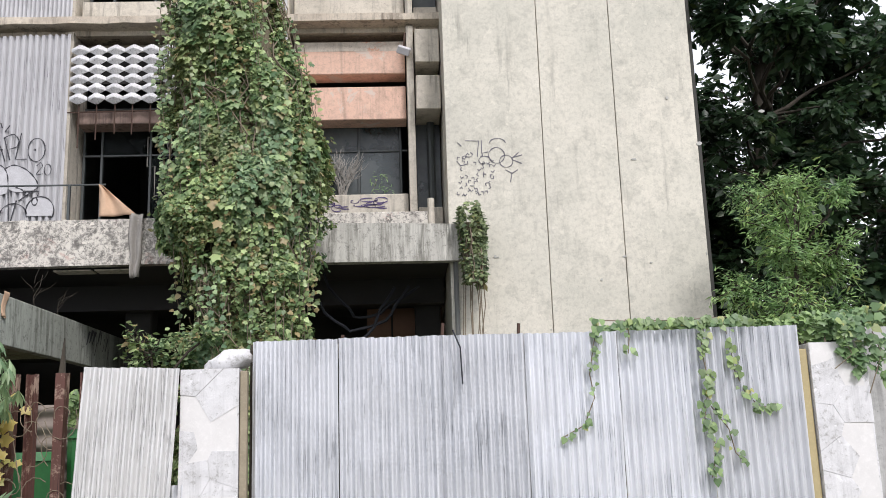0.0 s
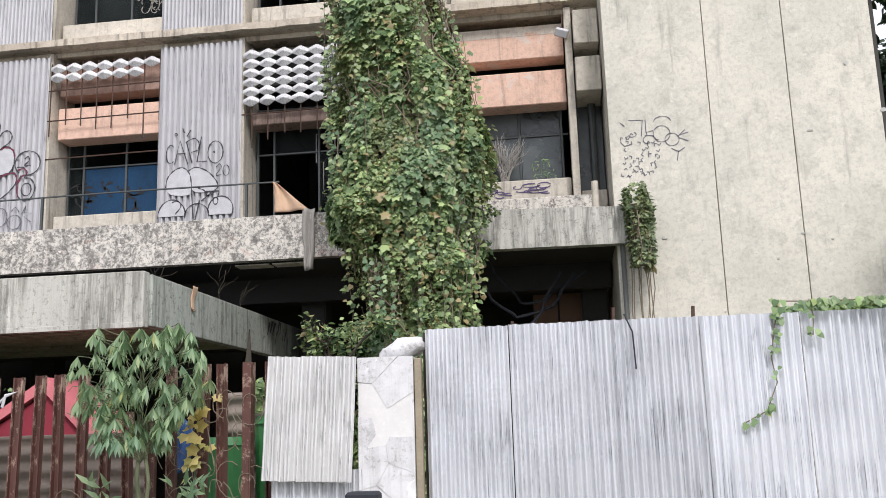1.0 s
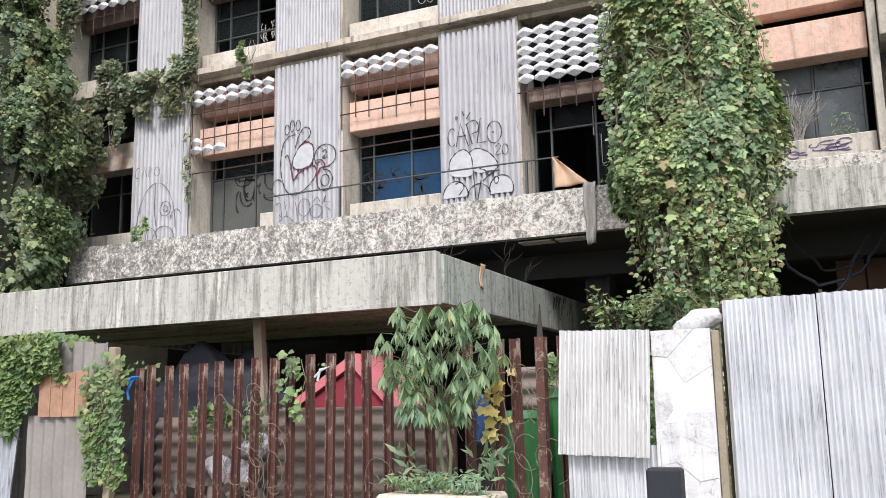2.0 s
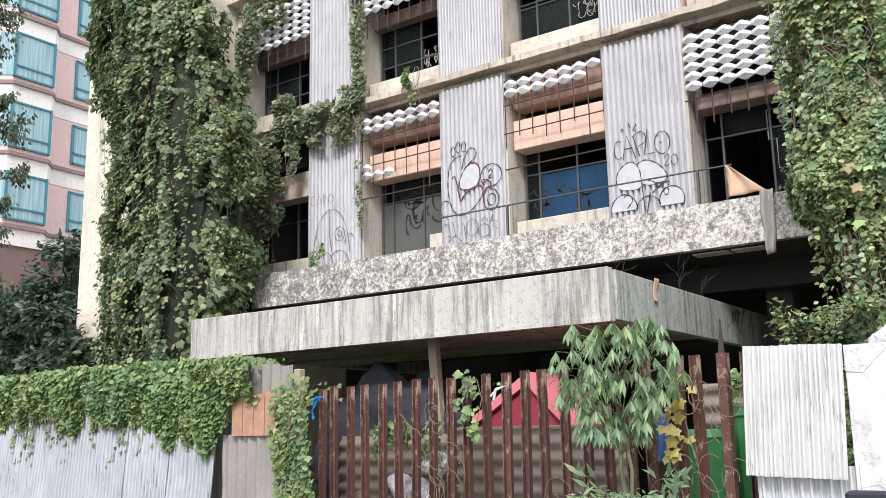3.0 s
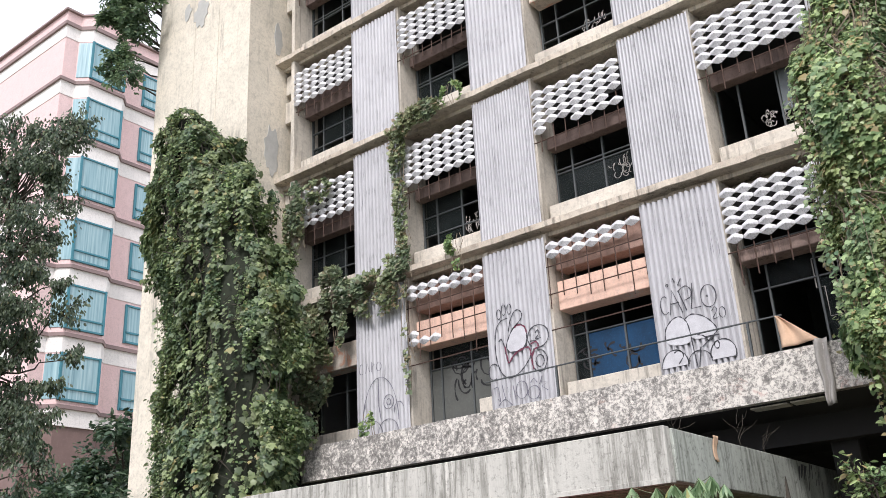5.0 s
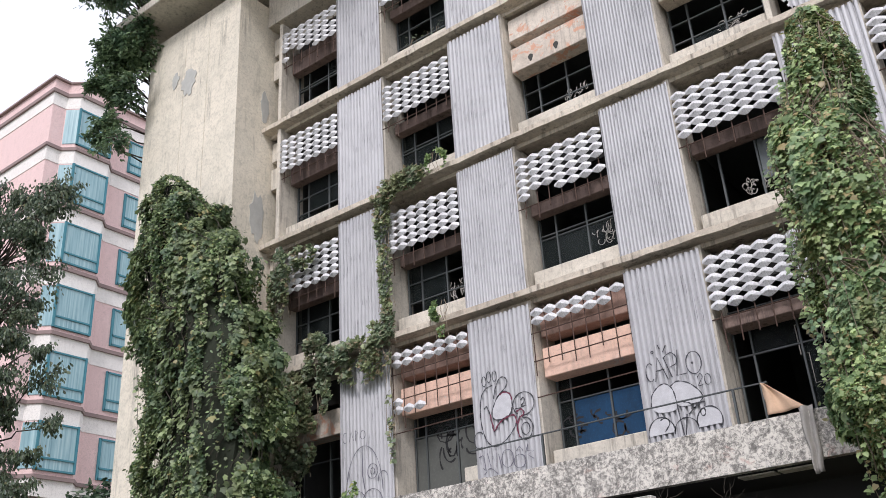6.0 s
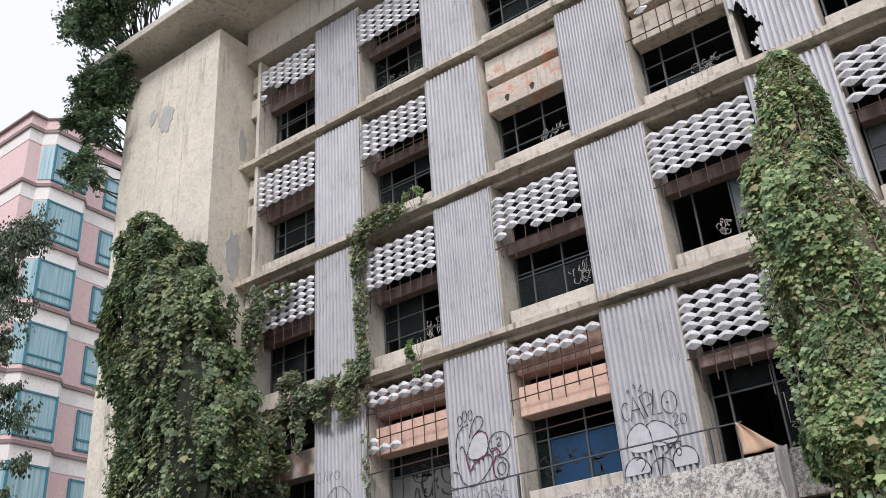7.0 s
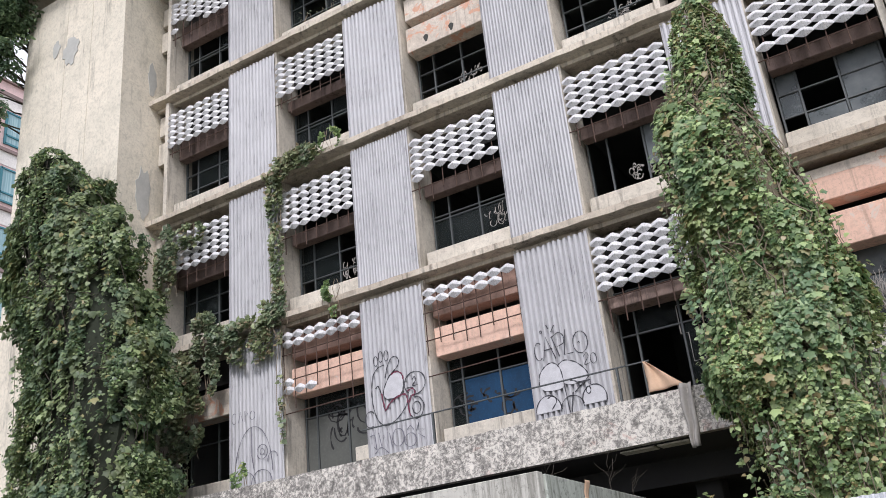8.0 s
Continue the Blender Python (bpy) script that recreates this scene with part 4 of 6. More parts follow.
# marks on panes, boards, low wall and canopy side
for wx, wz, w, h, seed, m, yy in ((-8.0, 5.3, 1.5, 0.55, 1, M_BLACK, 14.012), (-11.15, 5.35, 1.5, 0.85, 2, M_BLACK, 14.012), (-6.95, 8.75, 0.55, 0.4, 3, M_CLOTHG, 14.01), (-10.25, 8.7, 0.4, 0.45, 4, M_CLOTHG, 14.01), (-7.1, 11.95, 0.55, 0.35, 5, M_CLOTHG, 14.01), (-3.9, 11.98, 0.6, 0.3, 6, M_CLOTHG, 14.01), (-1.05, 4.98, 1.2, 0.2, 7, M_PURPLE, 13.592), (-4.1, 8.72, 0.5, 0.3, 8, M_CLOTHG, 14.01)):
    r = random.Random(seed)
    lines = []
    for i in range(14):
        u, v = r.uniform(0, 0.8), r.uniform(0, 0.7)
        lines.append(arc(u + 0.1, v + 0.15, r.uniform(0.04, 0.14), r.uniform(0.08, 0.3), r.uniform(0, 180), r.uniform(200, 400), 7))
    strokes(facade, lines, (wx, wz), w, h, yy, 0.045 if m is M_BLACK else 0.018, m)
maze = [[(0.1, 0.95), (0.1, 0.5), (0.3, 0.5), (0.3, 0.05), (0.95, 0.05)], [(0.1, 0.95), (0.95, 0.95), (0.95, 0.55), (0.6, 0.55), (0.6, 0.2), (0.95, 0.2)], arc(0.45, 0.8, 0.05, 0.09), arc(0.56, 0.8, 0.05, 0.09), arc(0.67, 0.8, 0.05, 0.09)]
strokes(facade, maze, (-3.82, 5.35), 0.6, 1.05, 14.012, 0.02, M_CLOTHG)
r = random.Random(5)
verts, faces = [], []
for i in range(9):
    y0, z0 = 13.2 + 0.12 * i, 2.9 + r.uniform(0, 0.2)
    a = len(verts)
    verts += [(-4.299, y0, z0), (-4.299, y0 + 0.03, z0), (-4.299, y0 + 0.12 + r.uniform(-0.1, 0.1), z0 + 0.2), (-4.299, y0 + 0.09, z0 + 0.2)]
    faces.append((a, a + 1, a + 2, a + 3))
mesh_part("spray_stroke", verts, faces, M_INK, can)

# ---- leaves ----
LOBED = ([(0, 0, 0), (0.42, 0.02, -0.06), (0.40, 0.30, 0.0), (0.56, 0.56, -0.08), (0.30, 0.64, 0.0), (0, 1.0, -0.12), (-0.30, 0.64, 0.0), (-0.56, 0.56, -0.08), (-0.40, 0.30, 0.0), (-0.42, 0.02, -0.06)],
         [(0, 1, 2), (0, 2, 4), (2, 3, 4), (0, 4, 6), (4, 5, 6), (0, 6, 8), (6, 7, 8), (0, 8, 9)])
OVAL = ([(0, 0, 0), (0.26, 0.35, 0.05), (0, 0.45, -0.03), (-0.26, 0.35, 0.05), (0.2, 0.72, 0.0), (-0.2, 0.72, 0.0), (0, 1.0, -0.1)],
        [(0, 1, 2), (0, 2, 3), (1, 4, 2), (2, 5, 3), (2, 4, 6), (2, 6, 5)])
HEART = ([(0, 0.0, 0), (0.3, -0.08, -0.02), (0.48, 0.22, -0.05), (0.3, 0.62, -0.03), (0, 1.0, -0.1), (-0.3, 0.62, -0.03), (-0.48, 0.22, -0.05), (-0.3, -0.08, -0.02)], [(0, 1, 2), (0, 2, 3), (0, 3, 4), (0, 4, 5), (0, 5, 6), (0, 6, 7)])
SLIM = ([(0, 0, 0), (0.13, 0.4, 0.02), (-0.13, 0.4, 0.02), (0, 1.0, -0.08)], [(0, 1, 2), (1, 3, 2)])


def leaves(name, items, shape, material, parent=None, label=""):
    """One mesh of many leaves; items: place, direction the tip points, face normal, size."""
    tv = np.array(shape[0])
    pos = np.array([i[0] for i in items], float)
    tip = np.array([i[1] for i in items], float)
    nor = np.array([i[2] for i in items], float)
    siz = np.array([i[3] for i in items], float)
    tip /= np.linalg.norm(tip, axis=1)[:, None] + 1e-9
    side = np.cross(tip, nor)
    side /= np.linalg.norm(side, axis=1)[:, None] + 1e-9
    nor = np.cross(side, tip)
    v = pos[:, None, :] + siz[:, None, None] * (tv[None, :, 0:1] * side[:, None, :] + tv[None, :, 1:2] * tip[:, None, :] + tv[None, :, 2:3] * nor[:, None, :])
    v = v.reshape(-1, 3)
    nv = len(tv)
    tris = np.array(shape[1])
    f = (np.arange(len(items)) * nv)[:, None, None] + tris[None]
    f = f.reshape(-1, 3)
    me = bpy.data.meshes.new(name)
    me.vertices.add(len(v))
    me.vertices.foreach_set("co", v.ravel())
    me.loops.add(f.size)
    me.loops.foreach_set("vertex_index", f.ravel().astype(np.int32))
    me.polygons.add(len(f))
    me.polygons.foreach_set("loop_start", np.arange(0, f.size, 3, dtype=np.int32))
    me.update(calc_edges=True)
    me.materials.append(material)
    ob = new(name, me)
    if parent:
        ob.parent = parent
    tagged(ob, label, kind="stuff")
    return ob


def lump(x, y, z, s=1.0, seed=0.0):
    return noise.noise(Vector((x * s + seed, y * s, z * s - seed)))


def draped(name, label, left, right, yc, depth, n, size, material, seed, shape=LOBED, dry=M_STEM, zlo=0.0, zhi=1.0, stems=60, gap=-0.42, dark=None, void=None, clump=0.30, strands=40, accent=None):
    """A mass of climbing vine round a hidden trunk: strands of stem, an uneven coat of leaves."""
    r = random.Random(seed)
    t = thing(name, (0, 0, 0), label, "vine")
    def edges(z):
        zs = [q[0] for q in left]
        return np.interp(z, zs, [q[1] for q in left]), np.interp(z, [q[0] for q in right], [q[1] for q in right])
    items = []
    while len(items) < n:
        z = r.uniform(zlo, zhi)
        a, b = edges(z)
        if r.random() > max(0.15, (b - a) / 3.0) * 1.3:
            continue
        ph = r.uniform(-150, 150)
        cx, hw = (a + b) / 2, (b - a) / 2
        x, y = math.sin(radians(ph)), -math.cos(radians(ph))
        curtain = lump((cx + hw * x) * 3.4 + 0.5 * math.sin(z * 1.1), y * 2.0, z * 0.55, 1.0, seed + 20)
        bulk = 0.84 + clump * lump(cx + hw * x * 1.2, y, z * 0.8, 1.6, seed) + 0.10 * lump(x * hw, y, z, 5, seed) + 0.20 * curtain
        if curtain < -0.16 and r.random() < 0.8:
            continue
        if 0.6 * lump(cx + hw * x, y * 0.5, z * 0.6, 1.1, seed + 40) + 0.7 * lump(cx + hw * x, y * 0.5, z * 0.5, 3.6, seed + 60) < gap + 0.05:
            if r.random() < 0.8:
                continue
            bulk *= 0.8
        if void and y < 0.35 and void(cx + hw * x, z) and r.random() < 0.93:
            continue
        bulk *= r.uniform(0.90, 1.05) + (0.14 * r.random() if r.random() < 0.05 else 0)
        p = (cx + hw * x * bulk, yc + min(depth, hw * 0.9 + 0.1) * y * bulk, z + r.uniform(-0.04, 0.04))
        nrm = (x * 0.8 + r.uniform(-0.55, 0.55), y * 0.9 + r.uniform(-0.5, 0.3), 0.75 + r.uniform(-0.6, 0.7))
        tip = (x * 0.3 + r.uniform(-1.2, 1.2), y * 0.3 + r.uniform(-0.5, 0.5), -0.35 + r.uniform(-0.8, 0.7))
        items.append((p, tip, nrm, size * r.choice((0.5, 0.6, 0.7, 0.85, 1.0))))
    # broad lobed leaves in drifts, smaller ones between
    big, small, slim = [], [], []
    for i, (p, tip, nrm, s) in enumerate(items):
        drift = lump(p[0], p[1], p[2] * 0.7, 1.1, seed + 90)
        if drift > -0.05 and i % 3 == 0:
            big.append((p, (tip[0] * 0.6, tip[1], -0.8), nrm, s * r.uniform(1.4, 2.0)))
        elif i % 4 == 1:
            slim.append((p, tip, nrm, s * 1.1))
        else:
            small.append((p, tip, nrm, s * 0.92))
    # strands that hang clear of the mass
    bm = bmesh.new()
    for i in range(strands):
        z = r.uniform(zlo + 1.5, zhi - 0.2)
        ph = radians(r.uniform(-100, 100))
        L = r.uniform(0.5, 1.6)
        pts = []
        for j in range(6):
            zz = z - L * j / 5
            a, b = edges(z - L * 0.5 * j / 5)
            hw = (b - a) / 2
            k = 0.95 + 0.05 * lump(i, j, 3, 1.7, seed)
            pts.append(Vector(((a + b) / 2 + hw * math.sin(ph) * k, yc - min(depth, hw * 0.9 + 0.1) * math.cos(ph) * k - 0.03, zz)))
        tube(bm, pts, 0.005, 4)
        for j in range(int(L * 26)):
            f = r.random() * 4.99
            p = pts[int(f)].lerp(pts[int(f) + 1], f - int(f)) + Vector((r.uniform(-0.07, 0.07), r.uniform(-0.06, 0.03), 0))
            small.append((p, (r.uniform(-1, 1), -0.3, r.uniform(-1, 0.1)), (r.uniform(-0.6, 0.6), -0.8, r.uniform(0.1, 1)), size * r.uniform(0.6, 1.1)))
    tagged(part("strand_tangle", bm, dry, t), kind="stuff")
    leaves("lobed_leaves", big, LOBED, material, t)
    leaves("leaves", small[::2], LOBED, material, t)
    leaves("heart_leaves", small[1::2], HEART, material, t)
    leaves("slender_leaves", slim, OVAL, accent or material, t)
    # tangled stems under the leaves
    bm = bmesh.new()
    for i in range(stems):
        ph = r.uniform(-100, 100)
        z = r.uniform(zlo + 0.3, zhi)
        pts = []
        off = r.uniform(0.66, 0.90)
        L = r.uniform(0.5, 1.9)
        for j in range(7):
            zz = max(zlo, z - L * j / 6)
            a, b = edges(zz)
            hw = (b - a) / 2
            pp = radians(ph + 30 * lump(i, j * 0.6, 0, 1.3, seed))
            pts.append(((a + b) / 2 + hw * math.sin(pp) * off, yc - min(depth, hw * 0.9 + 0.1) * math.cos(pp) * off, zz - 0.001 * j))
        tube(bm, pts, r.uniform(0.004, 0.011), 4)
    tagged(part("stem_tangle", bm, dry, t), kind="stuff")
    # solid core added so that gaps between the leaves read dark
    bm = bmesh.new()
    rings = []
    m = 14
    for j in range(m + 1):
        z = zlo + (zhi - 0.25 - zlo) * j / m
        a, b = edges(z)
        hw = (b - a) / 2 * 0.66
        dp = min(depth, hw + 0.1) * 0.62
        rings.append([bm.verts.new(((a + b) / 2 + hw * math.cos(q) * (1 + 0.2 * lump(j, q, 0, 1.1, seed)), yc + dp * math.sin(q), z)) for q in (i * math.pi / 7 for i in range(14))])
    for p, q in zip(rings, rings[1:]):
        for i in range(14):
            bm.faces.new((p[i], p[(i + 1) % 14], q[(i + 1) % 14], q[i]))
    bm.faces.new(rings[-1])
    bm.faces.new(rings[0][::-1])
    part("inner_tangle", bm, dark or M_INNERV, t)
    return t


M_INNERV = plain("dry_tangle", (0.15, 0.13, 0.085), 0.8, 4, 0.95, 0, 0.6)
# near-black core colour for the corner vine, standing for its inner shade
M_INNERD = plain("shade_dark_core", (0.025, 0.032, 0.018), 0.8, 4, 0.95, 0, 0.6)

vine = draped("climbing_vine", "tall column of green lobed vine with dry brown patches",
              [(0.0, -2.6), (2.7, -2.5), (4.0, -2.72), (5.0, -2.9), (6.5, -2.95), (7.7, -2.96), (8.4, -2.66), (9.4, -2.35), (9.75, -2.2)],
              [(0.0, -1.0), (3.4, -0.95), (4.3, -0.92), (5.05, -0.80), (6.1, -0.86), (7.3, -1.18), (7.9, -1.50), (9.4, -1.50), (9.75, -1.7)],
              11.5, 0.85, 120000, 0.074, M_LEAF, 3, zlo=0.05, zhi=9.75, stems=260, gap=-0.22, clump=0.46, accent=M_LEAFP, strands=110)
vine2 = draped("climbing_vine", "dense dark green vine smothering the tower corner",
               [(0.0, -16.7), (4.1, -16.75), (6.5, -16.65), (7.7, -16.85), (9.1, -17.25), (10.1, -17.5), (11.1, -17.5), (11.8, -17.3), (12.5, -16.8), (12.9, -16.45)],
               [(0.0, -12.9), (4.1, -12.9), (5.3, -12.8), (6.5, -12.75), (7.7, -12.85), (9.1, -13.15), (10.1, -13.65), (11.1, -14.35), (11.8, -14.95), (12.5, -15.8), (12.9, -16.2)],
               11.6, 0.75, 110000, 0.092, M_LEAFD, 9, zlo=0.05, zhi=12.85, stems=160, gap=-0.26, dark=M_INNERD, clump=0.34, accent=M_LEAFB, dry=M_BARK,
               void=lambda x, z: abs(x + 13.6 + 0.05 * (z - 5) + 0.14 * math.sin(z * 2)) < (0.42 - 0.06 * max(0, z - 5)) * (1 + 0.25 * math.sin(z * 3.3)) and 1.5 < z < 9.6)
vine3 = draped("hanging_vine", "small green vine hanging over the slab's end",
               [(2.9, 1.05), (3.7, 1.0), (4.5, 0.90), (4.68, 1.0)], [(2.9, 1.15), (3.3, 1.2), (3.7, 1.28), (4.4, 1.36), (4.68, 1.2)],
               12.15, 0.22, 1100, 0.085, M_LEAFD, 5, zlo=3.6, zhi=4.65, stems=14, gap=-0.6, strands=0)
r = random.Random(4)
bm = bmesh.new()
for i in range(9):
    x = 1.0 + 0.03 * i
    tube(bm, [(x, 12.2, 3.9), (x + r.uniform(-0.04, 0.04), 12.25, 3.3), (x + r.uniform(-0.06, 0.06), 12.3, 2.6 + r.uniform(0, 0.3))], 0.007, 4)
tagged(part("stem_tangle", bm, M_STEM, vine3), kind="stuff")


def facade_vine(spots, label, seed, size=0.14, material=None):
    """Leaves that creep over ledges and screens, in loose clumps."""
    r = random.Random(seed)
    t = thing("creeping_vine", (0, 0, 0), label, "vine")
    items = []
    for x, z, rx, rz, n, y in spots:
        for i in range(int(n * 3.6)):
            a, q = r.uniform(0, 6.3), math.sqrt(r.random())
            p = (x + rx * q * math.cos(a), y - 0.24 * (1 - q) * r.random() - 0.02, z + rz * q * math.sin(a))
            if lump(p[0], 0, p[2], 2.6, seed) < -0.25:
                continue
            items.append((p, (r.uniform(-1, 1), -0.3, r.uniform(-1, 0.5)), (r.uniform(-0.6, 0.6), -0.8, r.uniform(0, 1.2)), size * r.uniform(0.35, 0.85)))
    leaves("leaves", items[::2], HEART, material or M_LEAFB2, t)
    leaves("lobed_leaves", items[1::2], LOBED, material or M_LEAFB2, t)
    bm = bmesh.new()
    for x, z, rx, rz, n, y in spots:
        for i in range(3):
            x1 = x + r.uniform(-rx, rx) * 0.7
            tube(bm, [(x1, y + 0.01, z + rz * 0.9), (x1 + r.uniform(-0.1, 0.1), y - 0.03, z), (x1 + r.uniform(-0.15, 0.15), y, z - rz)], 0.007, 4)
    tagged(part("stem_tangle", bm, M_STEM, t), kind="stuff")
    return t


M_LEAFB2 = leafy("dusty_vine_leaf", (0.12, 0.16, 0.08), (0.39, 0.45, 0.24), (0.32, 0.26, 0.16), 0.16, 0.38, 0.35)
facade_vine([(-14.2, 7.35, 0.6, 0.6, 420, 13.3), (-13.9, 6.3, 0.6, 0.7, 420, 13.3), (-14.35, 5.4, 0.30, 0.6, 120, 13.3), (-13.6, 7.2, 0.75, 0.6, 420, 13.25), (-13.9, 5.2, 0.3, 0.3, 20, 13.3), (-13.1, 7.9, 0.5, 0.35, 260, 13.25), (-13.3, 8.35, 0.3, 0.25, 140, 13.25), (-12.2, 7.9, 0.55, 0.25, 240, 13.2), (-11.55, 7.95, 0.35, 0.4, 220, 13.2), (-12.0, 7.5, 0.7, 0.3, 110, 13.3), (-14.5, 10.1, 0.35, 0.9, 300, 13.28), (-13.9, 10.55, 0.6, 0.3, 170, 13.28), (-14.7, 8.9, 0.25, 0.6, 90, 13.28)], "dusty creeper over the ledge and screen", 11)
facade_vine([(-11.36, 10.6, 0.20, 0.7, 130, 13.3), (-11.32, 9.4, 0.17, 0.8, 90, 13.3), (-11.3, 8.3, 0.16, 0.5, 80, 13.3), (-11.3, 7.0, 0.05, 0.9, 26, 13.3), (-11.28, 5.9, 0.04, 0.4, 8, 13.3), (-11.2, 11.2, 0.35, 0.3, 150, 13.2), (-10.6, 11.3, 0.5, 0.26, 190, 13.2)], "creeper hanging in strands from the ledge", 12)
facade_vine([(-9.80, 11.42, 0.28, 0.27, 170, 13.2)], "bushy green tuft on the upper ledge", 15, 0.1, M_LEAFB)
facade_vine([(-9.95, 8.15, 0.2, 0.22, 130, 13.2), (-9.9, 7.85, 0.1, 0.25, 30, 13.2)], "small fern tuft on the ledge", 13, 0.1, M_LEAFB)
facade_vine([(-12.1, 4.95, 0.2, 0.3, 60, 13.0), (-14.2, 4.9, 0.3, 0.4, 70, 13.2)], "weeds growing on the balcony", 14, 0.1, M_LEAFB)


# ---- trees ----
def limb(bm, a, b, ra, rb, r, n=6, bend=0.12):
    a, b = Vector(a), Vector(b)
    L = (b - a).length
    pts = []
    for i in range(n + 1):
        p = a.lerp(b, i / n)
        if 0 < i < n:
            p += Vector((r.uniform(-1, 1), r.uniform(-1, 1), r.uniform(-0.6, 0.6))) * L * bend * 0.4
        pts.append(p)
    tube(bm, pts, ra, 7, rb / ra)
    return pts


def tree(name, label, base, height, clumps, material, leaf, per, seed, shape=OVAL, droop=0.3, trunk=0.2, spread=0.75, cat="tree"):
    """Trunk, limbs that reach every clump, and leaves on twigs round the clumps."""
    r = random.Random(seed)
    t = thing(name, base, label, cat)
    bm = bmesh.new()
    top = (r.uniform(-0.2, 0.2), r.uniform(-0.2, 0.2), height)
    pts = limb(bm, (0, 0, -0.1), top, trunk, trunk * 0.4, r, 8, 0.06)
    part("trunk", bm, M_BARK, t)
    bm = bmesh.new()
    items = []
    for x, y, z, s, k in clumps:
        c = Vector((x - base[0], y - base[1], z - base[2]))
        s0 = min(pts, key=lambda p: (p - c).length + abs(p.z - c.z + s) * 0.6)
        limb(bm, s0, c, max(0.02, trunk * 0.22), 0.012, r)
        for j in range(int(7 * k) + 3):
            d = Vector((r.gauss(0, 1), r.gauss(0, 1), r.gauss(0, 0.7)))
            d.normalize()
            e = c + d * s * r.uniform(0.5, 1.05)
            limb(bm, c, e, 0.014, 0.005, r, 3)
            for q in range(int(per * k / (int(7 * k) + 3)) + 1):
                f = r.uniform(0.25, 1.05)
                p = c.lerp(e, f) + Vector((r.gauss(0, 1), r.gauss(0, 1), r.gauss(0, 1))) * s * 0.16 * spread
                tip = Vector((r.uniform(-1, 1), r.uniform(-1, 1), -droop + r.uniform(-0.5, 0.5))) + d * 0.5
                items.append((p, tip, (r.uniform(-0.7, 0.7), r.uniform(-0.9, 0.4), r.uniform(0.2, 1)), leaf * r.uniform(0.6, 1.15)))
    tagged(part("branchwork", bm, M_BARK, t), kind="stuff")
    leaves("crown", items, shape, material, t)
    return t


def cloud(r, x0, x1, y0, y1, z0, z1, n, s0, s1, test=None):
    out_ = []
    while len(out_) < n:
        p = (r.uniform(x0, x1), r.uniform(y0, y1), r.uniform(z0, z1))
        if test and not test(*p):
            continue
        out_.append((*p, r.uniform(s0, s1), 1.0))
    return out_


r = random.Random(31)
tree("broadleaf_tree", "tall dark broadleaf tree beside the tower", (6.9, 15.6, 0), 8.0, cloud(r, 5.0, 9.8, 14.2, 17.0, 2.6, 9.6, 84, 0.55, 0.95) + cloud(r, 4.9, 6.5, 12.3, 12.9, 7.2, 8.2, 6, 0.35, 0.5), M_LEAFT, 0.23, 330, 31, trunk=0.2)
tree("broadleaf_tree", "dark broadleaf tree behind the tower", (9.5, 19.5, 0), 9.0, cloud(r, 6.8, 13.2, 18.2, 21.5, 2.5, 9.6, 60, 0.7, 1.1), M_LEAFT, 0.26, 240, 32, trunk=0.22)
r = random.Random(33)
tree("feathery_shrub", "light green feathery shrub behind the fence", (5.0, 11.0, 0), 3.6, cloud(r, 4.3, 5.9, 10.6, 11.6, 2.7, 4.6, 21, 0.28, 0.46, lambda x, y, z: abs(x - 5.1) < 1.0 - 0.3 * (z - 2.7)), M_LEAFL, 0.10, 520, 33, SLIM, 0.2, 0.06, 0.9, "shrub")
r = random.Random(34)
tree("weeping_tree", "airy tree with drooping branches of small leaves", (-29.0, 13.6, 0), 15.0, cloud(r, -29.6, -25.3, 12.6, 14.6, 3.4, 18.5, 96, 0.5, 1.0, lambda x, y, z: x < -25.3 - 0.12 * abs(z - 8)), M_LEAFW, 0.15, 420, 34, OVAL, 1.6, 0.18)
tree("broadleaf_tree", "dark glossy broadleaf tree behind the fence", (-22.6, 14.4, 0), 5.2, cloud(r, -25.3, -20.0, 13.4, 15.2, 2.4, 6.9, 48, 0.6, 0.95, lambda x, y, z: z < 7.2 - 0.75 * abs(x + 21.8)) + cloud(r, -19.4, -17.4, 11.5, 11.9, 2.2, 4.4, 11, 0.4, 0.6), M_LEAFG, 0.21, 380, 35)
r = random.Random(36)
tree("roof_tree", "leafy fig tree rooted on the roof edge", (-19.6, 13.4, 15.2), 4.0, cloud(r, -20.1, -16.6, 10.8, 11.6, 19.3, 22.2, 60, 0.5, 0.8, lambda x, y, z: z > 19.6 - 0.9 * (x + 19.0) * (x < -19.0) + 0.2 * (x + 19)) + cloud(r, -20.1, -18.6, 11.3, 12.1, 15.0, 19.2, 30, 0.38, 0.6, lambda x, y, z: x < -18.5 - 0.1 * (19 - z)), M_LEAFR, 0.14, 430, 36, trunk=0.14)

# ---- the pink building ----
M_STRIPE2 = plain("brown_stone_base", (0.21, 0.14, 0.125), 0.5, 0.8)
pk = thing("apartment_building", (0, 0, 0), "pink rendered hotel block with white bands and teal bay windows", "building")
PX, PY = -38.7, 20.0
plan = [(-62.0, PY), (PX, PY), (PX, PY + 0.7), (PX + 0.55, PY + 1.15), (PX + 0.55, PY + 3.1), (PX, PY + 3.6), (PX, PY + 7.0), (PX + 0.55, PY + 7.5), (PX + 0.55, PY + 9.4), (PX, PY + 9.9), (PX, 40.0)]


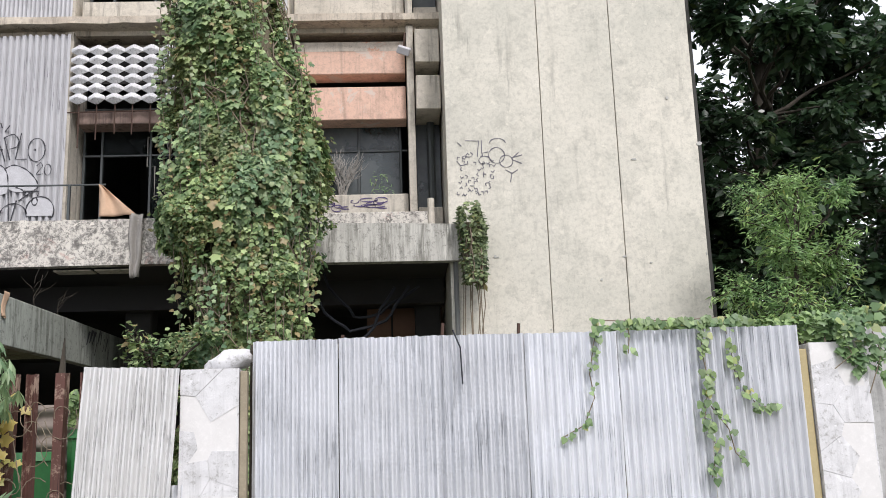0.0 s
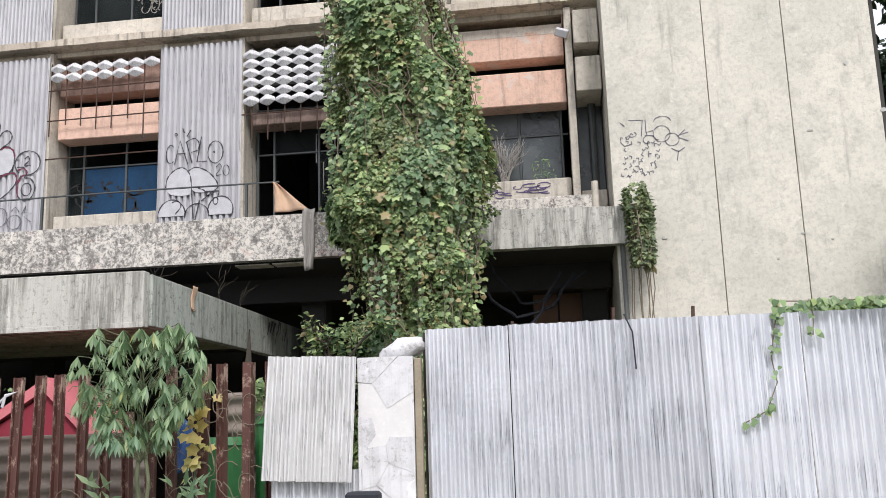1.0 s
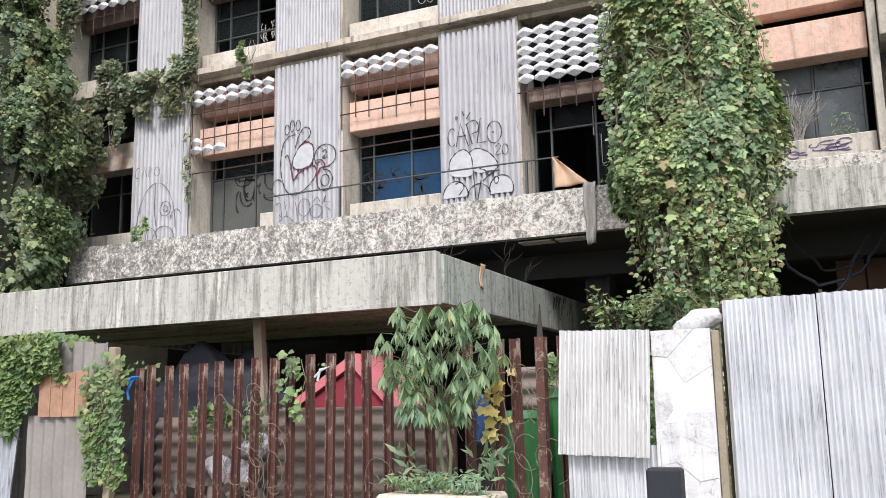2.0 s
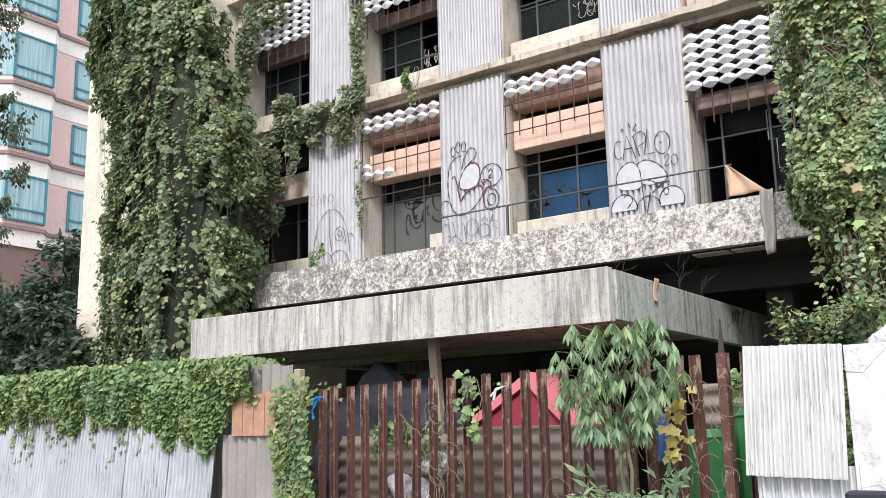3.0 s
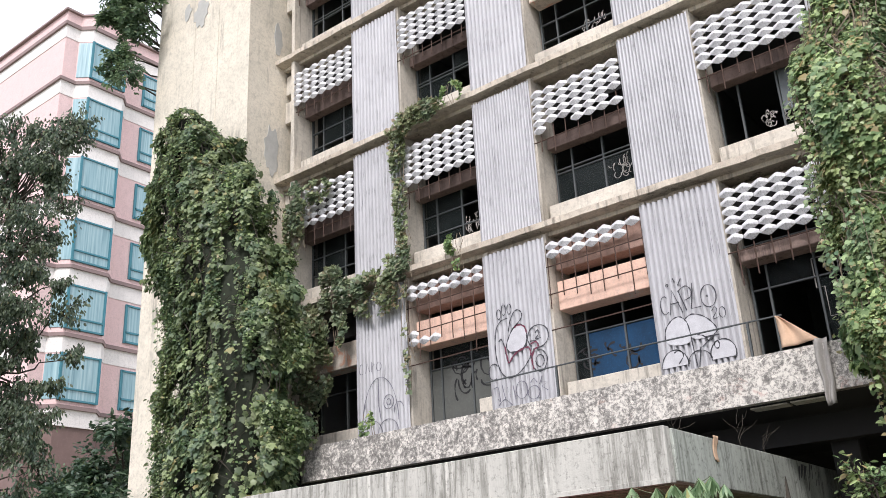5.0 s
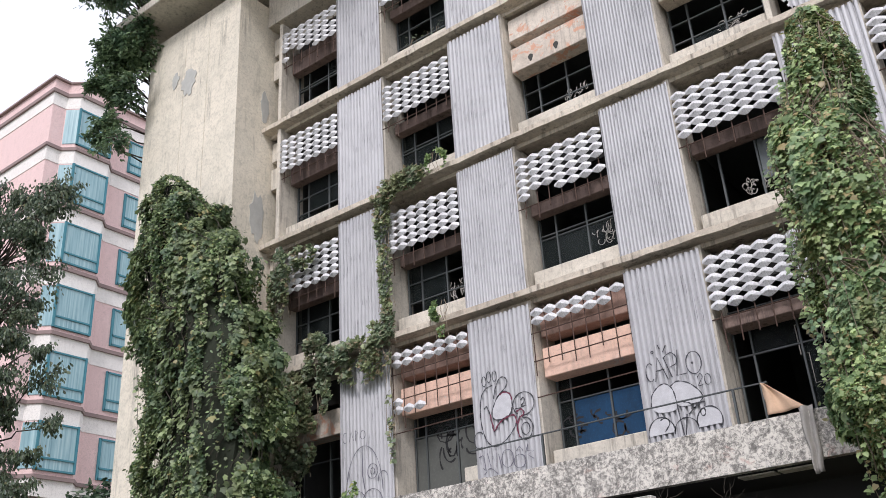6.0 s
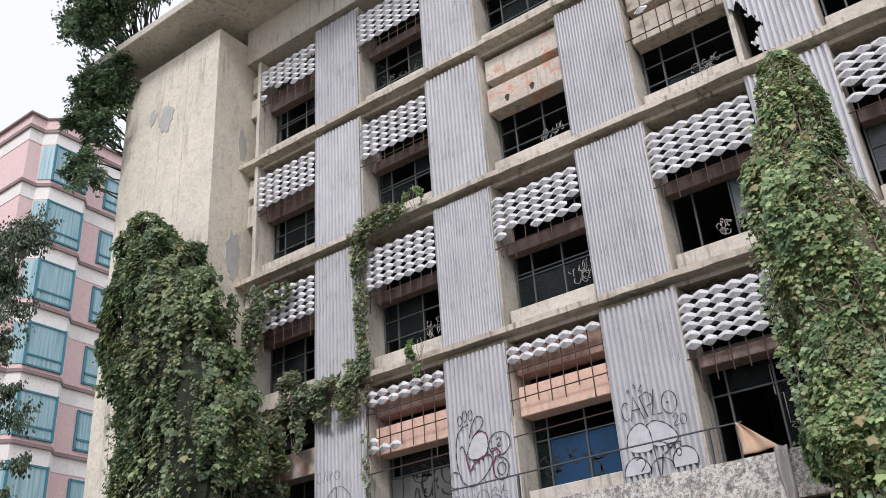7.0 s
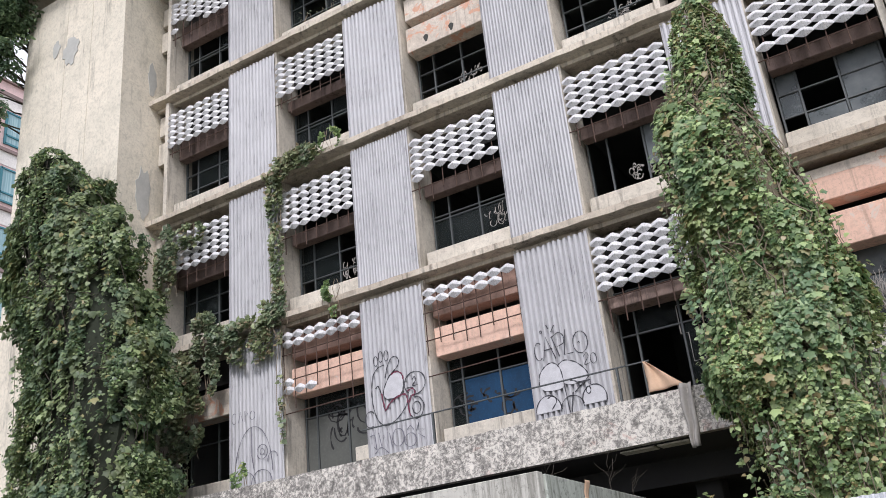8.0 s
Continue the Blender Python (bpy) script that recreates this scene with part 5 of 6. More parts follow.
def ringed(z0, z1, grow, material, name):
    """One storey-high course that follows the bays of the wall."""
    bm = bmesh.new()
    pts = [(x + (grow if i else 0), y - (grow if i < 2 else 0), z0) for i, (x, y) in enumerate(plan)] + [(-62.0, 40.0, z0)]
    prism(bm, pts, (0, 0, z1 - z0))
    part(name, bm, material, pk)


ringed(30.55, 31.15, 0.06, M_PINK, "parapet")
ringed(31.15, 31.25, 0.22, M_STRIPE, "roof_edge")
ringed(30.35, 30.55, 0.14, M_STRIPE, "stripe")
ringed(29.65, 30.35, 0.03, M_BAND, "band")
ringed(0.0, 10.03, -0.05, M_STRIPE2, "base_storey")
for k in range(6):
    T = 29.65 - 3.27 * k
    ringed(T - 2.35, T, 0.0, M_PINK, "wall")
    ringed(T - 2.52, T - 2.35, 0.14, M_STRIPE, "stripe")
    ringed(T - 3.27, T - 2.52, 0.03, M_BAND, "band")
    for bay in (0, 6.3):
        wd = part("bay_window", boxed((PX + 0.57, PY + 1.2 + bay, T - 2.1), (PX + 0.62, PY + 3.05 + bay, T - 0.08)), M_CURTAIN, pk, "teal window with drawn curtains")
        bm = bmesh.new()
        a, b = Vector((PX + 0.04, PY + 0.74 + bay, 0)), Vector((PX + 0.57, PY + 1.18 + bay, 0))
        prism(bm, [a + Vector((0, 0, T - 2.1)), b + Vector((0, 0, T - 2.1)), b + Vector((0, 0, T - 0.08)), a + Vector((0, 0, T - 0.08))], (0.03, -0.035, 0))
        part("side_pane", bm, M_CURTAIN, wd)
        for y in (1.18, 3.07):
            part("frame", boxed((PX + 0.56, PY + y - 0.05 + bay, T - 2.15), (PX + 0.68, PY + y + 0.05 + bay, T)), M_TEAL, wd)
        for z in (T - 2.15, T - 1.65, T - 0.1):
            part("frame", boxed((PX + 0.56, PY + 1.15 + bay, z), (PX + 0.67, PY + 3.1 + bay, z + 0.08)), M_TEAL, wd)
    wd = part("narrow_window", boxed((PX + 0.01, PY + 4.6, T - 2.0), (PX + 0.05, PY + 5.6, T - 0.25)), M_CURTAIN, pk, "narrow teal window")
    for y in (4.6, 5.6):
        part("frame", boxed((PX + 0.01, PY + y - 0.06, T - 2.1), (PX + 0.10, PY + y + 0.06, T - 0.15)), M_TEAL, wd)
    for z in (T - 2.08, T - 1.6, T - 0.25):
        part("frame", boxed((PX + 0.01, PY + 4.6, z), (PX + 0.10, PY + 5.6, z + 0.09)), M_TEAL, wd)

# ---- the street fence ----
def sheet_thing(x0, x1, z0, z1, y, seed, label, material=None, group="sheets of the street fence", amp=0.026, lean=0.0, top=0.0):
    t = thing("fence_sheet", (0, 0, 0), label, "metal sheet", group)
    v, f = corrugated(x0, x1, z0, z1, y, 0.076, amp, seed, 0.003, 0.016, lean, rows=24)
    if top:
        v = [(x, yy, z + top * (x - x0) / (x1 - x0)) for x, yy, z in v]
    mesh_part("sheet", v, f, material or M_FENCE, t, smooth=True)
    return t


xs = (-1.15, -0.41, 0.41, 1.20, 2.01, 2.77, 3.60)
for i in range(6):
    sheet_thing(xs[i] + 0.004, xs[i + 1] - (0.006 if i in (0, 3) else -0.01), 0.04, 2.42 + 0.004 * (i % 3), 8.0 - 0.03 * (i % 2), 50 + i, "whitewashed corrugated iron fence sheet, dented and scuffed")
fr = thing("timber_frame", (0, 0, 0), "dark timber rails behind the iron fence", "timber frame")
part("rail", boxed((-1.15, 8.04, 2.26), (3.6, 8.09, 2.38)), M_WOOD, fr)
part("rail", boxed((-1.15, 8.03, 0.6), (3.6, 8.09, 0.7)), M_WOOD, fr)
# unseen dark stakes added behind the seams so their gaps read dark
for x in xs:
    part("stake", boxed((x - 0.03, 8.09, 0), (x + 0.03, 8.15, 2.40), 0.004), M_BARK, fr)
for x, s in ((-0.385, 0), (0.49, 0.08), (1.16, 0.06)):
    part("stub", tube(bmesh.new(), [(x, 8.05, 2.37), (x + 0.01, 8.05, 2.46 + s)], 0.016, 5), M_ROD, fr)
wire = part("loose_wire", tube(bmesh.new(), [(0.58, 7.96, 2.47), (0.64, 7.94, 2.31), (0.65, 7.95, 2.00)], 0.007, 4), M_TARP)
tagged(wire, "black wire hanging over the fence", "wire")
small = sheet_thing(-2.53, -1.74, 1.15, 2.215, 7.90, 70, "small whitewashed corrugated sheet hung over another", M_FENCE3, lean=-0.05)
small.matrix_world = pose(-2.13, 7.9, 2.2, 0, 2.2, 0) @ pose(2.13, -7.9, -2.2)
sheet_thing(-2.52, -1.70, 0.03, 1.24, 7.96, 71, "whitewashed corrugated sheet below the small one")


def pillar(x0, x1, y0, y1, h, seed, label):
    """A rubble pillar faced with irregular whitewashed slabs."""
    r = random.Random(seed)
    t = thing("stone_pillar", (0, 0, 0), label, "pillar", "whitewashed gate pillars")
    part("core", boxed((x0 + 0.006, y0 - 0.002, 0), (x1 - 0.015, y1, h - 0.01)), M_JOINT, t)
    seeds = [(x0 + (x1 - x0) * (0.25 + 0.5 * (i % 2)) + r.uniform(-0.09, 0.09), (i + 0.5) * h / 15 + r.uniform(-0.05, 0.05)) for i in range(15)]
    for i, (sx, sz) in enumerate(seeds):
        ring = [(x0, 0.0), (x1, 0.0), (x1, h), (x0, h)]
        for j, (qx, qz) in enumerate(seeds):
            if i == j:
                continue
            nx, nz = qx - sx, qz - sz
            L = math.hypot(nx, nz)
            lim = (nx * (sx + qx) / 2 + nz * (sz + qz) / 2) / L - 0.0015
            cut = []
            for a, b in zip(ring, ring[1:] + ring[:1]):
                da, db = (nx * a[0] + nz * a[1]) / L - lim, (nx * b[0] + nz * b[1]) / L - lim
                if da <= 0:
                    cut.append(a)
                if da * db < 0:
                    f = da / (da - db)
                    cut.append((a[0] + (b[0] - a[0]) * f, a[1] + (b[1] - a[1]) * f))
            ring = cut
            if len(ring) < 3:
                break
        if len(ring) < 3:
            continue
        bm = bmesh.new()
        tip = r.uniform(-0.012, 0.004)
        prism(bm, [Vector((a, y0 + tip + 0.02 * (a - sx) * r.uniform(-1, 1), c)) for a, c in ring], (0, 0.04, 0))
        part("stone", bm, M_STONE, t)
    for z in range(8):
        part("stone", boxed((x1 - 0.016, y0 + 0.02, z * h / 8 + 0.004), (x1, y1, (z + 1) * h / 8 - 0.004), 0.004), M_STONE, t)
        part("stone", boxed((x0, y0 + 0.04, z * h / 8 + 0.004), (x0 + 0.016, y1, (z + 1) * h / 8 - 0.004), 0.004), M_STONE, t)
    return t


pillar(-1.74, -1.25, 7.95, 8.45, 2.19, 1, "whitewashed rubble stone gate pillar")
pillar(3.70, 4.20, 7.95, 8.45, 2.27, 2, "whitewashed stone pillar with cracked facing")
pl = part("plank", boxed((-1.245, 7.97, 0), (-1.185, 8.06, 2.17), 0.006), M_WOOD)
tagged(pl, "weathered upright plank beside the pillar", "plank")
pl = part("plank", boxed((3.60, 7.98, 0), (3.69, 8.04, 2.22), 0.006), plain("yellowed_plank", (0.48, 0.40, 0.22), 0.4, 4))
tagged(pl, "yellowed upright plank beside the pillar", "plank")
bm = bmesh.new()
bmesh.ops.create_icosphere(bm, subdivisions=3, radius=1)
for v in bm.verts:
    v.co = Vector((v.co.x * 0.23, v.co.y * 0.17, max(-0.6, v.co.z) * 0.11)) * (1 + 0.25 * noise.noise(v.co * 2.2)) + Vector((0, 0, 0.05 * v.co.x))
sack = part("stone_cap", bm, M_STONE, smooth=True)
sack.location = (-1.36, 8.15, 2.255)
tagged(sack, "whitewashed lump of rubble on the pillar", "stone")
gw = part("wall_side", boxed((4.30, 8.2, 0), (9, 8.4, 2.42)), plaster("grey_side_wall", (0.5, 0.5, 0.49), (0.35, 0.35, 0.34)))
tagged(gw, "grey rendered boundary wall", "wall", kind="structure")
bx = thing("lamp_box", (-1.49, 7.0, 0), "black box on a short post before the pillar", "box")
part("box", boxed((-0.125, -0.09, 0.86), (0.125, 0.09, 1.11), 0.02), M_TARP, bx)
part("post", boxed((-0.03, -0.03, 0), (0.03, 0.03, 0.86)), M_TARP, bx)

# rusty channel posts
fence = thing("rusty_fence", (0, 0, 0), "fence of upright rusty steel channels", "fence")
bm = bmesh.new()
w, d, h = 0.092, 0.05, 1.0
prism(bm, [(-w / 2, 0, 0), (-w / 2 + 0.012, 0, 0), (-w / 2 + 0.012, d - 0.01, 0), (w / 2 - 0.012, d - 0.01, 0), (w / 2 - 0.012, 0, 0), (w / 2, 0, 0), (w / 2, d, 0), (-w / 2, d, 0)], (0, 0, 1))
chan = bpy.data.meshes.new("channel")
bm.to_mesh(chan)
bm.free()
chan.materials.append(M_STEEL)
r = random.Random(8)
x = -7.56
i = 0
while x < -2.55:
    o = new("channel", chan)
    o.parent = fence
    if not (-3.95 < x < -3.5):
        hgt = 2.11 + 0.013 * i * 0.35 + r.uniform(-0.012, 0.012)
    else:
        hgt = 1.75 + r.uniform(-0.1, 0.2)
    o.matrix_local = pose(x, 8.1 + r.uniform(-0.015, 0.015), 0, r.uniform(-0.5, 0.5), r.uniform(-1.0, 1.0), r.uniform(-14, 4)) @ Matrix.Diagonal((1, 1, hgt, 1))
    x += 0.2275 + r.uniform(-0.012, 0.012)
    i += 1
for z in (0.5,):
    part("cross_bar", boxed((-7.6, 8.17, z), (-2.5, 8.21, z + 0.05)), M_STEEL, fence)
pst = part("split_post", prism(bmesh.new(), [(-2.81, 8.02, 0), (-2.73, 8.02, 0), (-2.73, 8.08, 0), (-2.81, 8.08, 0)], (0, 0, 2.2)), M_STEEL, fence)
bm = bmesh.new()
prism(bm, [(-2.79, 8.03, 2.2), (-2.74, 8.03, 2.2), (-2.75, 8.03, 2.38), (-2.757, 8.03, 2.5)], (0, 0.03, 0))
part("split_tip", bm, M_BARK, fence, "splintered grey wood tip")
tie = part("rope_tie", tube(bmesh.new(), [(-7.64, 8.06, 1.95), (-7.56, 8.05, 2.0), (-7.47, 8.06, 2.01), (-7.57, 8.07, 1.96), (-7.63, 8.06, 1.85), (-7.60, 8.05, 1.75)], 0.016, 5), M_ROPE)
tagged(tie, "blue plastic rope tied round a channel", "rope")
tie = part("cloth_tie", tube(bmesh.new(), [(-5.16, 8.04, 1.92), (-5.09, 8.03, 1.98), (-4.98, 8.04, 2.02), (-5.09, 8.03, 1.99), (-5.12, 8.03, 1.88)], 0.014, 5), M_WHITE_INK)
tagged(tie, "white plastic strip knotted on the fence", "strip")

# boards and old sheets west of the channels
t = thing("fence_sheet", (0, 0, 0), "stained grey fibre cement sheet with broad waves", "fibre sheet")
v, f = corrugated(-9.12, -8.15, 0.02, 1.6, 8.05, 0.17, 0.022, 80, 0.01, 0.02)
mesh_part("sheet", v, f, M_ASB, t, smooth=True)
t = thing("fence_sheet", (0, 0, 0), "dark grey fibre cement sheet with a ragged top", "fibre sheet")
v, f = corrugated(-8.95, -8.0, 1.7, 2.42, 8.14, 0.17, 0.025, 81, 0.03, 0.02)
mesh_part("sheet", v, f, M_ASB, t, smooth=True)
bd = thing("board_patch", (0, 0, 0), "raw reddish boards patching the fence", "boards")
for i in range(4):
    part("board", box(bmesh.new(), (-8.92 + i * 0.19, 8.0, 1.58), (-8.74 + i * 0.19, 8.02, 2.08 + 0.02 * (i % 2)), 0.003), M_PLY, bd)
pst = thing("fence_post", (0, 0, 0), "weathered wooden fence post wrapped in vine", "post")
part("post", boxed((-7.93, 8.05, 0), (-7.83, 8.15, 2.35), 0.01), M_WOOD, pst)
for i in range(9):
    x1 = -9.22 - 0.86 * i
    sheet_thing(x1 - 0.88, x1, 0.03, 2.02, 8.05 - 0.02 * (i % 2), 90 + i, "weathered grey white corrugated fence sheet under vines", M_FENCE2, lean=-0.15)
bw = part("wall_boundary", boxed((-30, 8.35, 0), (-9.2, 8.5, 2.2)), plaster("old_boundary", (0.4, 0.39, 0.36), (0.25, 0.25, 0.23)))
tagged(bw, "old rendered boundary wall under the vines", "wall", kind="structure")


def hedge(name, label, x0, x1, zlo, zhi, y, n, size, material, seed, thick=0.22, cat="vine", shape=HEART):
    """Vines heaped along the top of a fence and hanging down its face."""
    r = random.Random(seed)
    t = thing(name, (0, 0, 0), label, cat)
    items = []
    while len(items) < n:
        x = r.uniform(x0, x1)
        top = zhi(x) + 0.10 * lump(x, 0, 0, 1.3, seed) + 0.05 * lump(x, 0, 0, 4, seed)
        lowz = zlo(x) + min(0.45, zhi(x) - zlo(x)) * (0.9 * lump(x, 5, 0, 1.7, seed) + 0.6 * lump(x, 9, 0, 5, seed))
        f = r.random() ** 0.8
        z = top - (top - lowz) * f
        yy = y - thick * (1 - abs(f - 0.35)) * r.uniform(0.6, 1.05) - 0.08 * lump(x, 2, z, 2.5, seed)
        if f < 0.2 and r.random() < 0.5:
            yy = y + r.uniform(-thick, 0.5)
        up = r.uniform(-0.3, 0.9)
        items.append(((x, yy, z), (r.uniform(-1.1, 1.1), -0.35 + r.uniform(-0.4, 0.4), r.uniform(-1.0, 0.2)), (r.uniform(-0.55, 0.55), -0.9, 0.35 + 0.6 * up), size * r.choice((0.5, 0.65, 0.8, 0.95, 1.15))))
    # thin tendrils below the heap
    bt = bmesh.new()
    if zhi(x0) - zlo(x0) > 0.5 and x1 - x0 > 3:
        for i in range(int((x1 - x0) * 3.2)):
            x, L = r.uniform(x0, x1), r.uniform(0.2, 0.75)
            pts = [Vector((x + 0.06 * j * r.uniform(-1, 1), y - 0.05, zlo(x) + 0.15 - L * j / 4)) for j in range(5)]
            tube(bt, pts, 0.004, 4)
            for j in range(int(L * 22)):
                f = r.random() * 3.99
                p = pts[int(f)].lerp(pts[int(f) + 1], f - int(f)) + Vector((r.uniform(-0.05, 0.05), -0.02, 0))
                items.append((p, (r.uniform(-1, 1), -0.3, r.uniform(-1, 0.2)), (r.uniform(-0.5, 0.5), -0.8, 0.5), size * r.uniform(0.4, 0.85)))
        tagged(part("tendrils", bt, M_STEM, t), kind="stuff")
    else:
        bt.free()
    leaves("leaves", items[::2], shape, material, t)
    leaves("lobed_leaves", items[1::2], LOBED if shape is HEART else shape, material, t)
    bm = bmesh.new()
    for i in range(int((x1 - x0) * 6)):
        x = r.uniform(x0, x1)
        tube(bm, [(x, y, zhi(x) - 0.1), (x + r.uniform(-0.1, 0.1), y - thick * 0.6, zhi(x) - 0.3), (x + r.uniform(-0.15, 0.15), y - thick * 0.5, zlo(x))], 0.005, 4)
    tagged(part("stem_tangle", bm, M_STEM, t), kind="stuff")
    return t


hedge("fence_vine", "thick bright green vine heaped over the fence", -17.2, -8.55, lambda x: 1.72 if x < -9 else 2.0, lambda x: 2.62 - 0.02 * abs(x + 12), 8.05, 24000, 0.086, M_LEAFB, 41)
hedge("fence_vine", "leggy green vine hanging beside the post", -8.15, -7.55, lambda x: 0.9, lambda x: 2.30 - 0.5 * max(0, x + 7.85), 8.0, 620, 0.078, M_LEAFB, 42, 0.12)
hedge("fence_vine", "bright green vine heaped over the wall", 1.95, 7.6, lambda x: 2.42, lambda x: 2.52 + 0.05 * max(0, x - 2.6) + 0.05 * max(0, x - 4.2), 8.4, 3600, 0.085, M_LEAFB, 43, 0.15)
hedge("fence_vine", "small vine trailing over the pillar", 3.95, 4.35, lambda x: 1.75 + 0.8 * (4.35 - x), lambda x: 2.45, 7.93, 170, 0.085, M_LEAFB, 44, 0.08)


def trailer(points, n, size, seed, label):
    """One runner with heart-shaped leaves hanging down a sheet."""
    r = random.Random(seed)
    t = thing("vine_runner", (0, 0, 0), label, "vine", "runners over the fence")
    part("stem", tube(bmesh.new(), points, 0.005, 4), M_STEM, t)
    P = [Vector(p) for p in points]
    items = []
    for i in range(n):
        f = r.random() * (len(P) - 1.001)
        p = P[int(f)].lerp(P[int(f) + 1], f - int(f)) + Vector((r.uniform(-0.05, 0.05), -0.02 - 0.03 * r.random(), r.uniform(-0.02, 0.02)))
        items.append((p, (r.uniform(-0.8, 0.8), -0.3, -0.8), (r.uniform(-0.4, 0.4), -1, r.uniform(0, 0.7)), size * r.uniform(0.4, 0.95)))
    leaves("leaves", items, HEART, M_LEAFB, t)


RUN = "runner of heart-shaped leaves trailing down the sheet"
trailer([(1.85, 7.96, 2.50), (1.80, 7.95, 2.30), (1.75, 7.95, 2.05), (1.78, 7.95, 1.85), (1.68, 7.95, 1.62), (1.50, 7.95, 1.53)], 34, 0.075, 1, RUN)
trailer([(2.80, 7.96, 2.52), (2.74, 7.94, 2.25), (2.78, 7.94, 1.95), (2.72, 7.94, 1.65), (2.80, 7.94, 1.40), (2.74, 7.94, 1.15)], 80, 0.085, 2, RUN)
trailer([(2.95, 7.96, 2.52), (3.00, 7.95, 2.30), (3.02, 7.95, 2.05), (3.10, 7.95, 1.85), (3.22, 7.95, 1.72), (3.36, 7.95, 1.75)], 44, 0.085, 3, RUN)
trailer([(2.10, 7.96, 2.52), (2.12, 7.95, 2.38), (2.10, 7.95, 2.22)], 9, 0.07, 4, RUN)
trailer([(1.8, 7.97, 2.52), (2.2, 7.95, 2.50), (2.6, 7.95, 2.50), (3.1, 7.95, 2.52)], 60, 0.09, 5, RUN)
trailer([(2.78, 7.94, 1.75), (2.92, 7.94, 1.55), (2.96, 7.94, 1.35), (3.05, 7.94, 1.25)], 22, 0.07, 6, RUN)

# ---- what lies behind the channels ----
def heap_sheet(x0, x1, z0, z1, y, seed, label):
    """An old fibre cement sheet on its side, the waves running level."""
    t = thing("fibre_sheet", (0, 0, 0), label, "fibre sheet", "old sheets behind the fence")
    n, m = 14, 40
    verts, faces = [], []
    for j in range(m + 1):
        for i in range(n + 1):
            x, z = x0 + (x1 - x0) * i / n, z0 + (z1 - z0) * j / m
            verts.append((x, y + 0.028 * math.cos(2 * math.pi * z / 0.17) + 0.03 * lump(x, 0, z, 1.5, seed), z + 0.01 * lump(x, 3, 0, 3, seed)))
    for j in range(m):
        for i in range(n):
            a = j * (n + 1) + i
            faces.append((a, a + 1, a + n + 2, a + n + 1))
    ob = mesh_part("sheet", verts, faces, M_ASB2, t, smooth=True)
    s = ob.modifiers.new("thick", "SOLIDIFY")
    s.thickness = 0.008


heap_sheet(-6.15, -4.0, 0.02, 1.62, 8.75, 1, "brown fibre cement sheets stacked behind the fence")
heap_sheet(-7.9, -6.1, 0.02, 1.55, 8.85, 2, "brown fibre cement sheets stacked behind the fence")
heap_sheet(-3.45, -2.3, 0.9, 2.0, 9.3, 3, "grey fibre cement sheets leaning behind the fence")
tent = thing("play_house_roof", (-5.45, 9.05, 0), "faded red plastic gabled roof behind the fence", "play house")
bm = bmesh.new()
prism(bm, [(-0.85, 0, 1.58), (-0.70, 0, 1.58), (0.12, 0, 2.08), (0.62, 0, 1.58), (0.76, 0, 1.62), (0.14, 0, 2.22)], (0, 0.9, 0))
part("roof", bm, M_REDTENT, tent)
part("gable", prism(bmesh.new(), [(-0.66, 0.06, 1.58), (0.58, 0.06, 1.58), (0.12, 0.06, 2.05)], (0, 0.04, 0)), plain("dark_red_plastic", (0.28, 0.03, 0.05)), tent)
part("body", boxed((-0.6, 0.1, 0), (0.55, 0.8, 1.58)), plain("dull_red_plastic", (0.3, 0.05, 0.05)), tent)
for x, y, hgt, rad in ((-3.35, 9.0, 1.55, 0.28), (-2.8, 9.25, 1.75, 0.30)):
    bn = thing("green_bin", (x, y, 0), "green plastic bin behind the fence", "bin", "green bins")
    bm = bmesh.new()
    bmesh.ops.create_cone(bm, cap_ends=True, segments=18, radius1=rad * 0.85, radius2=rad, depth=hgt - 0.08, matrix=Matrix.Translation((0, 0, (hgt - 0.08) / 2)))
    part("body", bm, M_GREEN, bn, smooth=False)
    bm = bmesh.new()
    bmesh.ops.create_cone(bm, cap_ends=True, segments=18, radius1=rad * 1.06, radius2=rad * 0.9, depth=0.08, matrix=Matrix.Translation((0, 0, hgt - 0.04)))
    part("lid", bm, M_GREEN, bn)
bm = bmesh.new()
bmesh.ops.create_icosphere(bm, subdivisions=5, radius=1)
for v in bm.verts:
    k = 1 + 0.22 * noise.noise(v.co * 2.1) + 0.12 * noise.noise(v.co * 6) + 0.06 * abs(noise.noise(v.co * 15))
    v.co = Vector((v.co.x * 1.25 * k, v.co.y * 0.4 * k, max(0.0, 1.35 + v.co.z * 0.98 * k + 0.12 * abs(noise.noise(Vector((v.co.x * 7, v.co.y * 3, 1.0)))))))
tp = part("tarpaulin", bm, M_TARP, smooth=True)
tp.location = (-7.9, 9.9, 0)
tagged(tp, "crumpled dark blue tarpaulin over a heap", "tarpaulin")
cloth("tarpaulin", (-3.72, 8.8, 1.75), (-3.6, 8.8, 1.7), (-3.75, 8.7, 1.2), (-3.55, 8.7, 1.25), M_TARPB, "blue tarpaulin behind the fence", 5)
pp = part("prop_post", prism(bmesh.new(), [(-6.95, 9.7, 0), (-6.83, 9.7, 0), (-6.83, 9.8, 0), (-6.95, 9.8, 0)], (-0.2, 0, 2.76)), M_WOOD)
tagged(pp, "leaning timber prop under the canopy", "post")
hedge("weeds", "green weeds growing behind the fence", -7.0, -6.0, lambda x: 1.2, lambda x: 1.72, 8.5, 260, 0.08, M_LEAFB, 45, 0.2, "weeds")
